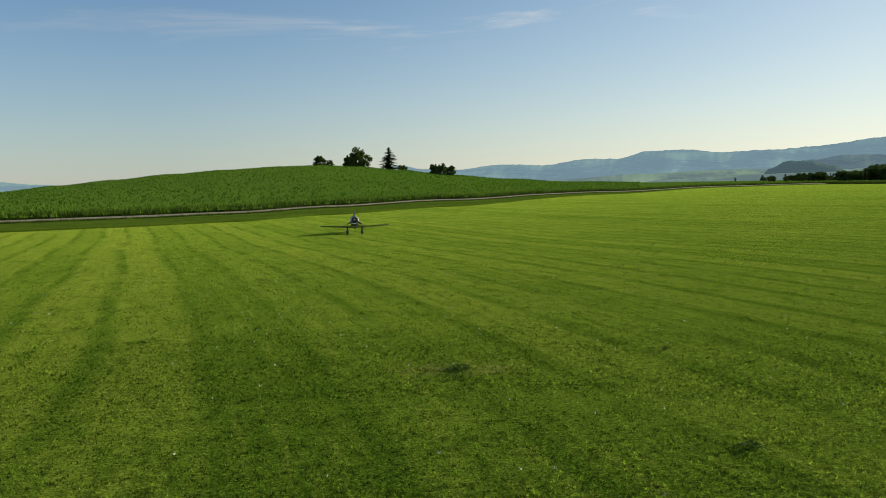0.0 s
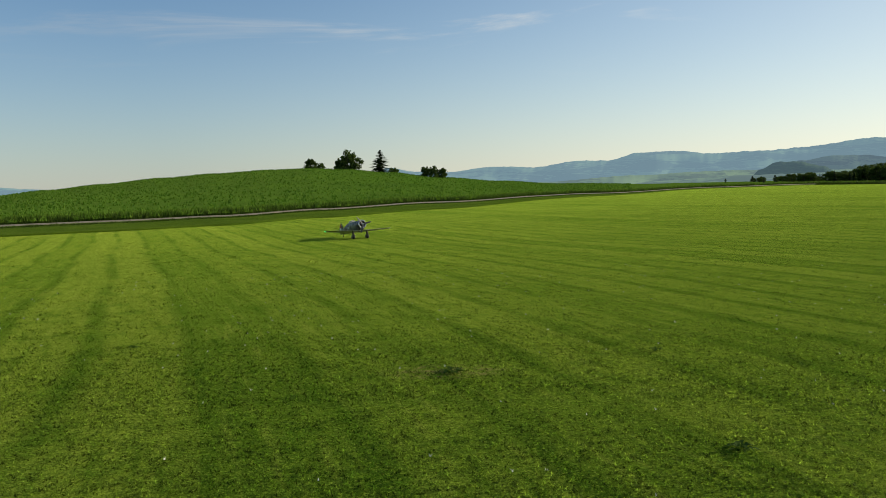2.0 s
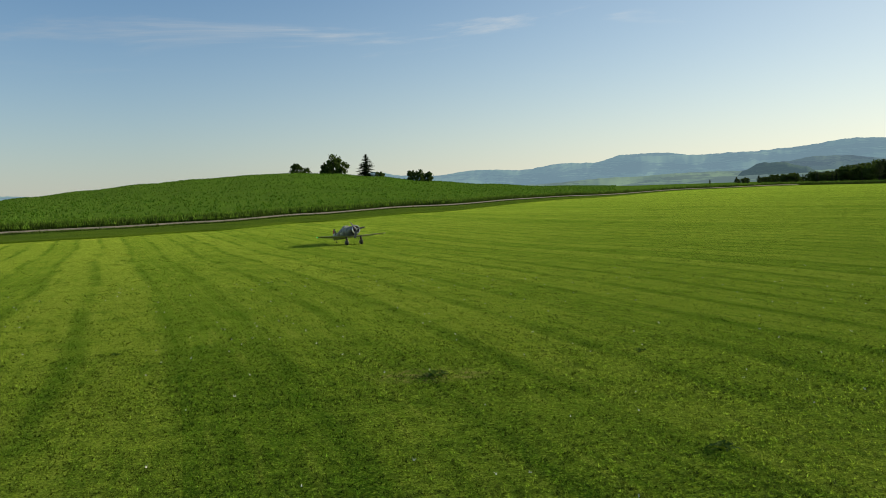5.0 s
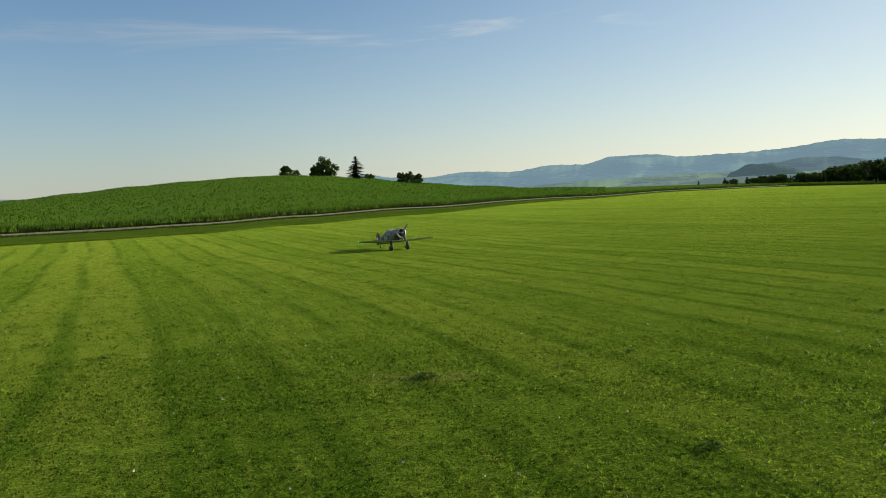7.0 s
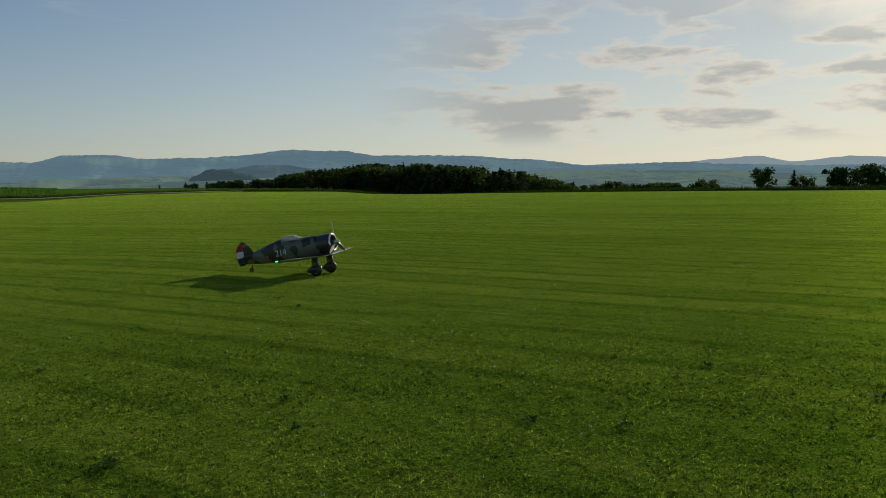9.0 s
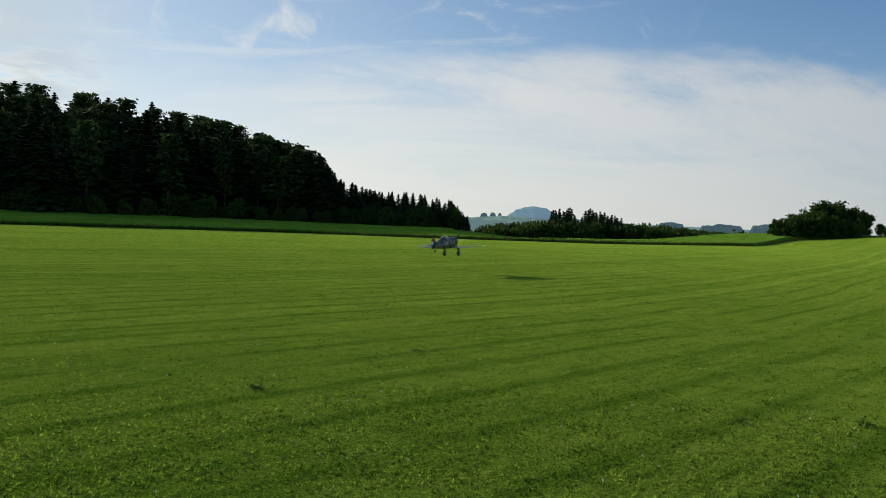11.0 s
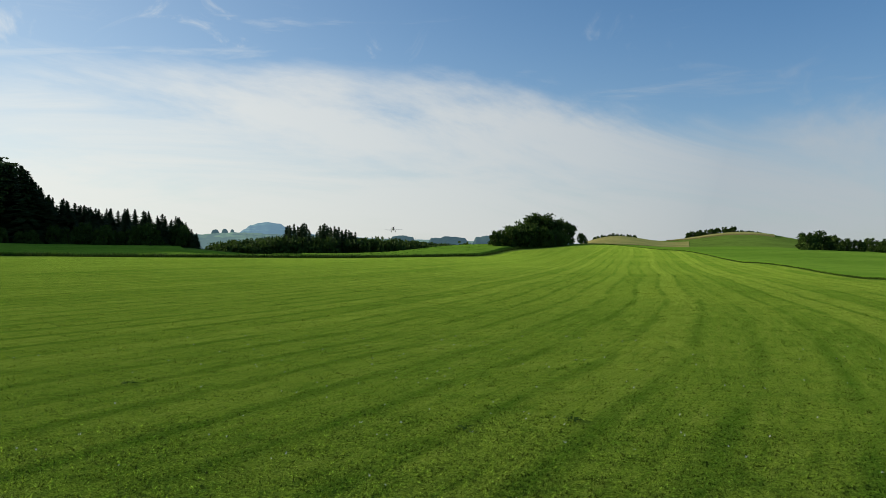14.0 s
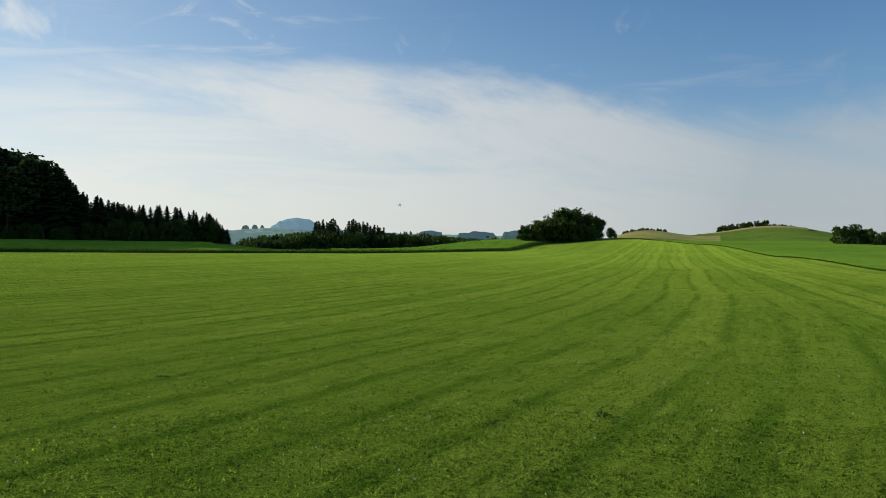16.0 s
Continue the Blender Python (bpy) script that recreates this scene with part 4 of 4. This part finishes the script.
def loft(sections, n=28, power=2.3, cap=True):
    """A body through rounded sections: (y, low z, high z, half width)."""
    bm = bmesh.new()
    rings = []
    for y, z0, z1, w in sections:
        zc, hh = (z0 + z1) / 2, (z1 - z0) / 2
        ring = []
        for i in range(n):
            a = 2 * math.pi * i / n
            c, s = math.cos(a), math.sin(a)
            ring.append(bm.verts.new((w * math.copysign(abs(c) ** (2 / power), c), y, zc + hh * math.copysign(abs(s) ** (2 / power), s))))
        rings.append(ring)
    for r0, r1 in zip(rings, rings[1:]):
        for i in range(n):
            bm.faces.new((r0[i], r0[(i + 1) % n], r1[(i + 1) % n], r1[i]))
    if cap:
        bm.faces.new(rings[0])
        bm.faces.new(rings[-1][::-1])
    bmesh.ops.recalc_face_normals(bm, faces=bm.faces)
    return bm


def foil(stations, thick=0.13, n=12, upright=False):
    """A wing or tail surface: (span, leading y, trailing y, z) from root to tip."""
    bm = bmesh.new()
    rings = []
    for s, le, te, z in stations:
        ch = le - te
        ring = []
        for i in range(2 * n):
            u = i / n if i < n else 2 - i / n
            u = 0.5 - 0.5 * math.cos(math.pi * u)
            t = thick * ch * 2.6 * (0.2969 * math.sqrt(u) - 0.126 * u - 0.3516 * u * u + 0.2843 * u ** 3 - 0.1036 * u ** 4)
            t = max(t, 0.0015)
            off = t if i < n else -t * 0.75
            y = le - u * ch
            ring.append(bm.verts.new((off, y, s) if upright else (s, y, z + off)))
        rings.append(ring)
    m = 2 * n
    for r0, r1 in zip(rings, rings[1:]):
        for i in range(m):
            bm.faces.new((r0[i], r0[(i + 1) % m], r1[(i + 1) % m], r1[i]))
    bm.faces.new(rings[0])
    bm.faces.new(rings[-1][::-1])
    bmesh.ops.recalc_face_normals(bm, faces=bm.faces)
    return bm


def rod(p, q, r, n=8, r2=None):
    v, f = [], []
    tube(v, f, p, q, r, r if r2 is None else r2, n)
    bm = bmesh.new()
    bv = [bm.verts.new(x) for x in v]
    for q4 in f:
        bm.faces.new([bv[i] for i in q4])
    bm.faces.new(bv[:n][::-1])
    bm.faces.new(bv[n:])
    bmesh.ops.recalc_face_normals(bm, faces=bm.faces)
    return bm


def wheel_bm(r, w, n=20):
    """A tyre of rounded section round the x axis."""
    bm = bmesh.new()
    prof = [(-w * 0.5, r * 0.45), (-w * 0.5, r * 0.8), (-w * 0.3, r * 0.96), (0, r), (w * 0.3, r * 0.96), (w * 0.5, r * 0.8), (w * 0.5, r * 0.45)]
    rings = []
    for i in range(n):
        a = 2 * math.pi * i / n
        rings.append([bm.verts.new((x, rr * math.cos(a), rr * math.sin(a))) for x, rr in prof])
    for i in range(n):
        r0, r1 = rings[i], rings[(i + 1) % n]
        for k in range(len(prof) - 1):
            bm.faces.new((r0[k], r0[k + 1], r1[k + 1], r1[k]))
        bm.faces.new((r0[-1], r0[0], r1[0], r1[-1]))
    bmesh.ops.recalc_face_normals(bm, faces=bm.faces)
    return bm


def build_plane():
    """Origin on the ground between the main wheels; +y ahead, fuselage level."""
    root = new("model_aeroplane")
    tagged(root, "camouflaged low-wing model fighter with fixed spatted undercarriage", "model aeroplane")
    body = [(0.06, 0.375, 0.715, 0.165), (-0.02, 0.355, 0.725, 0.165), (-0.18, 0.335, 0.735, 0.162), (-0.40, 0.335, 0.735, 0.152), (-0.52, 0.340, 0.742, 0.143), (-0.62, 0.345, 0.785, 0.135), (-0.66, 0.348, 0.800, 0.131), (-0.80, 0.360, 0.776, 0.116),
            (-0.95, 0.378, 0.744, 0.100), (-1.10, 0.397, 0.708, 0.083), (-1.35, 0.43, 0.652, 0.055), (-1.52, 0.455, 0.622, 0.036), (-1.60, 0.47, 0.60, 0.02)]
    fus = part("fuselage", loft(body, 32), CAMO, root, "brown and green camouflaged fuselage", True)
    # cowl: an open ring with a rounded lip
    bm = bmesh.new()
    n, prof = 32, [(0.03, 0.168), (0.06, 0.173), (0.15, 0.178), (0.25, 0.176), (0.295, 0.165), (0.31, 0.145), (0.300, 0.128), (0.24, 0.125), (0.10, 0.125)]
    rings = [[bm.verts.new((r * math.cos(6.28319 * i / n), y, 0.545 + r * math.sin(6.28319 * i / n))) for i in range(n)] for y, r in prof]
    for r0, r1 in zip(rings, rings[1:]):
        for i in range(n):
            bm.faces.new((r0[i], r0[(i + 1) % n], r1[(i + 1) % n], r1[i]))
    bm.faces.new(rings[-1])
    bmesh.ops.recalc_face_normals(bm, faces=bm.faces)
    cowl = part("cowling", bm, COWL, root, "dark round engine cowling", True)
    bm = bmesh.new()
    rings = [[bm.verts.new((r * math.cos(6.28319 * i / n), y, 0.545 + r * math.sin(6.28319 * i / n))) for i in range(n)] for y, r in [(0.290, 0.1685), (0.304, 0.160), (0.314, 0.145), (0.306, 0.127)]]
    for r0, r1 in zip(rings, rings[1:]):
        for i in range(n):
            bm.faces.new((r0[i], r0[(i + 1) % n], r1[(i + 1) % n], r1[i]))
    bmesh.ops.recalc_face_normals(bm, faces=bm.faces)
    part("cowl_lip", bm, ALU, cowl, "bright metal lip of the cowling", True)
    for i in range(9):
        a = 2 * math.pi * i / 9
        part("cylinder", rod((0.045 * math.cos(a), 0.20, 0.545 + 0.045 * math.sin(a)), (0.12 * math.cos(a), 0.20, 0.545 + 0.12 * math.sin(a)), 0.022, 8), ENGINE, cowl)
    part("crankcase", loft([(0.12, 0.485, 0.605, 0.06), (0.24, 0.49, 0.60, 0.055), (0.31, 0.515, 0.575, 0.03)], 16, 2), ENGINE, cowl, "", True)
    for sx in (-1, 1):
        part("exhaust_pipe", rod((0.07 * sx, 0.22, 0.385), (0.075 * sx, 0.07, 0.345), 0.016, 8), ENGINE, cowl, "dark exhaust stub")
    # propeller
    prop = new("propeller")
    prop.parent = root
    prop.location = (0, 0.345, 0.545)
    part("spinner", loft([(-0.04, -0.042, 0.042, 0.042), (0.0, -0.04, 0.04, 0.04), (0.04, -0.03, 0.03, 0.03), (0.075, -0.018, 0.018, 0.018), (0.085, -0.006, 0.006, 0.006)], 16, 2), ALU, prop, "bright alloy spinner", True)
    for k in range(3):
        bm = foil([(0.03, 0.012, -0.012, 0), (0.08, 0.026, -0.024, 0), (0.18, 0.036, -0.032, 0), (0.28, 0.032, -0.026, 0), (0.35, 0.018, -0.014, 0), (0.365, 0.006, -0.004, 0)], 0.09, 6, True)
        for v in bm.verts:
            tw = radians(62 - 90 * min(v.co.z, 0.36))
            x, y = v.co.x, v.co.y
            v.co.x, v.co.y = y * math.cos(tw * 0.4) + x * 0.3, x + y * math.sin(tw * 0.4)
        bmesh.ops.rotate(bm, verts=bm.verts, cent=(0, 0, 0), matrix=Matrix.Rotation(radians(120 * k), 3, "Y"))
        part("blade", bm, BLADE, prop, "", True)
    # wing halves with dihedral and rounded tips
    st = [(0.0, 0.16, -0.42, 0.335), (0.16, 0.155, -0.415, 0.336), (0.45, 0.135, -0.385, 0.349), (0.80, 0.110, -0.33, 0.365), (1.10, 0.080, -0.275, 0.379),
          (1.26, 0.050, -0.235, 0.387), (1.335, 0.005, -0.195, 0.390), (1.37, -0.055, -0.145, 0.392)]
    for sx in (1, -1):
        bm = foil([(s * sx, le, te, z) for s, le, te, z in st], 0.12)
        me_wing = part("wing", bm, [CAMO, UNDER], root, "camouflaged tapered wing with a pale underside", True)
        for poly in me_wing.data.polygons:
            poly.material_index = 1 if poly.normal.z < -0.2 else 0
        bm = foil([(s * sx, te + 0.085, te - 0.004, z + 0.004) for s, le, te, z in st[3:6]], 0.20)
        part("aileron", bm, CAMO, me_wing, "", True)
        part("wing_lamp", loft([(-0.115, 0.387, 0.397, 0.003), (-0.10, 0.383, 0.401, 0.009), (-0.08, 0.383, 0.401, 0.008), (-0.07, 0.388, 0.396, 0.002)], 10, 2), GREEN_LAMP if sx > 0 else CLEAR_LAMP, root,
             "glowing green wing tip lamp" if sx > 0 else "clear wing tip lamp", True).location = (1.375 * sx, 0, 0)
        # undercarriage leg, spat and wheel
        x = 0.29 * sx
        leg = part("undercarriage_leg", loft([(0.055, -0.115, 0.115, 0.020), (0.03, -0.12, 0.12, 0.03), (-0.01, -0.12, 0.12, 0.032), (-0.06, -0.115, 0.115, 0.016)], 14, 2), CAMO, root, "slim faired leg", True)
        leg.location = (x, 0.02, 0.25)
        spat = part("wheel_spat", loft([(0.125, 0.085, 0.145, 0.012), (0.11, 0.06, 0.18, 0.038), (0.06, 0.045, 0.21, 0.05), (0.0, 0.045, 0.215, 0.052), (-0.07, 0.06, 0.195, 0.045), (-0.13, 0.085, 0.165, 0.028), (-0.185, 0.11, 0.135, 0.006)], 18, 2.2), COWL, root, "dark streamlined wheel spat", True)
        spat.location = (x, 0, 0)
        wh = part("main_wheel", wheel_bm(0.105, 0.058), RUBBER, root, "black rubber tyre", True)
        wh.location = (x, 0.01, 0.105)
        part("hub", rod((-0.032, 0, 0), (0.032, 0, 0), 0.05, 14), ALU, wh)
        # tailplane
        tp = part("tailplane", foil([(0.02 * sx, -1.33, -1.60, 0.575), (0.25 * sx, -1.37, -1.60, 0.577), (0.40 * sx, -1.41, -1.59, 0.578), (0.45 * sx, -1.46, -1.56, 0.578)], 0.09), [CAMO, UNDER], root, "camouflaged tailplane", True)
        part("elevator", foil([(0.04 * sx, -1.585, -1.70, 0.575), (0.30 * sx, -1.585, -1.695, 0.577), (0.42 * sx, -1.575, -1.655, 0.578)], 0.10), CAMO, tp, "", True)
        part("tail_strut", rod((0.05 * sx, -1.45, 0.47), (0.26 * sx, -1.46, 0.57), 0.006, 6), CAMO, tp)
    # fin and banded rudder
    part("fin", foil([(0.56, -1.26, -1.56, 0), (0.66, -1.34, -1.56, 0), (0.77, -1.41, -1.56, 0), (0.85, -1.48, -1.56, 0), (0.875, -1.53, -1.56, 0)], 0.10, 10, True), CAMO, root, "dark tail fin", True)
    rud = new("rudder")
    rud.parent = root

    def back(z):
        return -1.71 + 0.15 * step(z, 0.68, 0.91) ** 2.0 + 0.03 * (1 - step(z, 0.44, 0.52))

    for z0, z1, mt in [(0.44, 0.585, BLUE), (0.585, 0.705, WHITE), (0.705, 0.85, RED), (0.85, 0.882, COWL)]:
        part("rudder_band", foil([(z0 + (z1 - z0) * k / 4, -1.555, back(z0 + (z1 - z0) * k / 4), 0) for k in range(5)], 0.16, 8, True), mt, rud, "", True)
    # canopy
    can = part("canopy", loft([(-0.32, 0.69, 0.735, 0.105), (-0.39, 0.69, 0.775, 0.104), (-0.45, 0.69, 0.812, 0.102), (-0.60, 0.69, 0.820, 0.098), (-0.67, 0.69, 0.816, 0.086), (-0.71, 0.69, 0.802, 0.06)], 24, 3.2), GLASS, root, "clear framed cockpit canopy", True)
    can.visible_shadow = False
    for y, z, w in [(-0.39, 0.776, 0.105), (-0.455, 0.813, 0.103), (-0.53, 0.817, 0.101), (-0.60, 0.821, 0.099), (-0.665, 0.818, 0.088)]:
        bm = bmesh.new()
        n = 18
        rings = []
        for dy, gr in ((-0.004, 1.0), (-0.004, 1.025), (0.004, 1.025), (0.004, 1.0)):
            rings.append([bm.verts.new((w * gr * math.copysign(abs(math.cos(math.pi * i / n)) ** 0.77, math.cos(math.pi * i / n)), y + dy, 0.72 + (z - 0.72 + 0.004) * gr * abs(math.sin(math.pi * i / n)) ** 0.77)) for i in range(n + 1)])
        for k in range(4):
            r0, r1 = rings[k], rings[(k + 1) % 4]
            for i in range(n):
                bm.faces.new((r0[i], r0[i + 1], r1[i + 1], r1[i]))
        bmesh.ops.recalc_face_normals(bm, faces=bm.faces)
        part("canopy_frame", bm, FRAME, can)
    for sx in (-1, 1):
        part("canopy_rail", rod((0.106 * sx, -0.36, 0.733), (0.094 * sx, -0.68, 0.738), 0.007, 6), FRAME, can)
    part("top_rail", rod((0, -0.45, 0.812), (0, -0.66, 0.820), 0.007, 6), FRAME, can)
    part("seat", loft([(-0.68, 0.64, 0.79, 0.05), (-0.65, 0.64, 0.785, 0.05)], 12, 4), COWL, root, "dark cockpit seat")
    # tail wheel
    part("tail_leg", rod((0, -1.40, 0.45), (0, -1.45, 0.345), 0.010, 8), COWL, root)
    tw = part("tail_wheel", wheel_bm(0.042, 0.03, 14), RUBBER, root, "", True)
    tw.location = (0, -1.455, 0.335)
    # radio mast and air intake
    part("intake", loft([(0.10, 0.335, 0.385, 0.035), (0.02, 0.325, 0.385, 0.038), (-0.12, 0.33, 0.36, 0.02)], 12, 2.4), COWL, root, "dark chin intake", True)

    # numbers and badges on both sides
    def half_width(y):
        for (ya, _, _, wa), (yb, _, _, wb) in zip(body, body[1:]):
            if yb <= y <= ya:
                return wa + (wb - wa) * (ya - y) / (ya - yb)
        return 0.05

    for sx in (1, -1):
        cu = bpy.data.curves.new("number", "FONT")
        cu.body, cu.size, cu.align_x, cu.align_y, cu.extrude = "214", 0.168, "CENTER", "CENTER", 0.002
        tmp = new("number", cu)
        me = bpy.data.meshes.new_from_object(tmp)
        bpy.data.objects.remove(tmp)
        me.materials.append(NUMBER)
        ob = new("number", me)
        ob.parent = root
        yc = -0.71
        lean = math.degrees(math.atan2(half_width(-0.62) - half_width(-0.95), 0.33))
        ob.matrix_basis = pose((half_width(yc) + 0.003) * sx, yc, 0.535, 90, 0, 90 * sx - lean * sx)
        tagged(ob, "pale painted number 214")
        for scale, mt, off in ((1.0, BLACK, 0.0015), (0.74, ORANGE, 0.004)):
            bm = bmesh.new()
            vs = []
            for dx in (0, 0.0015):
                for k in range(3):
                    ang = radians(90 + 120 * k)
                    vs.append(bm.verts.new((math.cos(ang) * 0.058 * scale, math.sin(ang) * 0.058 * scale, dx)))
            bm.faces.new(vs[:3][::-1])
            bm.faces.new(vs[3:])
            for k in range(3):
                bm.faces.new((vs[k], vs[(k + 1) % 3], vs[3 + (k + 1) % 3], vs[3 + k]))
            bd = part("badge", bm, mt, root, "orange triangle badge with a black edge" if mt is ORANGE else "")
            bd.matrix_basis = pose((half_width(-1.02) + off) * sx, -1.02, 0.515, 90, 0, 90 * sx - lean * sx)
    return root, prop


aeroplane, propeller = build_plane()


def motions():
    """The taxi, the take-off run and the climb-out; the propeller turns on it."""
    rows = [(0.0, -3.53, 31.1, -0.03, 11.0, 0.0, -174), (0.5, -3.5, 30.7, -0.03, 11.0, 0.0, -168), (1.0, -3.2, 30.3, -0.03, 11.0, 0.0, -157), (1.5, -2.97, 29.95, -0.03, 11.0, 0.0, -149),
            (3.5, -2.67, 29.55, -0.03, 11.0, 0.0, -147), (4.2, -2.62, 29.3, -0.03, 11.0, 0.0, -148), (6.3, -1.52, 27.3, -0.03, 11.0, 0.0, -151),
            (6.6, -1.12, 26.85, -0.03, 11.0, 0.0, -153), (7.0, -0.38, 25.7, -0.03, 11.0, 0.0, -153), (7.5, 0.98, 23.2, -0.03, 11.0, 0.0, -153), (8.0, 2.74, 20.0, -0.03, 11.0, 0.0, -152),
            (8.3, 4.07, 17.80, 0.0, 11.0, 0.0, -151), (8.5, 5.04, 16.35, 0.0, 11.0, 0.0, -150), (8.7, 6.13, 14.78, 0.0, 11.0, 0.0, -149), (9.0, 7.85, 12.11, 0.0, 11.0, 0.0, -148),
            (9.4, 10.9, 7.8, 0.0, 10.5, 0.0, -147), (9.5, 11.82, 6.65, 0.0, 10.0, 0.0, -147), (9.8, 14.48, 2.48, 0.02, 6.0, -4.0, -148), (10.0, 15.9, -0.5, 0.02, 5.0, -3.5, -149), (10.2, 17.7, -3.7, 0.0, 5.0, -2.0, -150),
            (10.7, 22.2, -12.3, 0.22, 4.5, -2.0, -150), (11.2, 27.4, -22.0, 0.95, 6.0, -4.0, -149), (11.7, 33.2, -33.0, 2.2, 5.0, -8.0, -146),
            (12.3, 41.5, -47.5, 3.45, 3.0, -9.0, -144), (12.6, 45.9, -54.0, 3.75, 2.0, -8.0, -143), (13.0, 51.8, -62.3, 3.45, 1.0, -5.0, -142), (13.5, 63.5, -77.0, 3.05, 3.0, -3.0, -141),
            (14.0, 74.2, -89.8, 4.1, 6.0, -2.0, -140), (14.5, 86.8, -104.2, 6.1, 7.0, 0.0, -139), (15.0, 103.0, -122.2, 8.4, 6.0, 3.0, -138), (15.5, 120.5, -140.6, 10.2, 5.0, 10.0, -138), (16.0, 136.9, -157.0, 11.5, 5.0, 14.0, -139)]
    walk(aeroplane, [(t, pose(x, y, z + height(x, y) * (t < 12), rx, ry, rz)) for t, x, y, z, rx, ry, rz in rows])
    walk(propeller, [(k / 10, pose(0, 0.345, 0.545, 0, -76 * k, 0)) for k in range(161)])


motions()
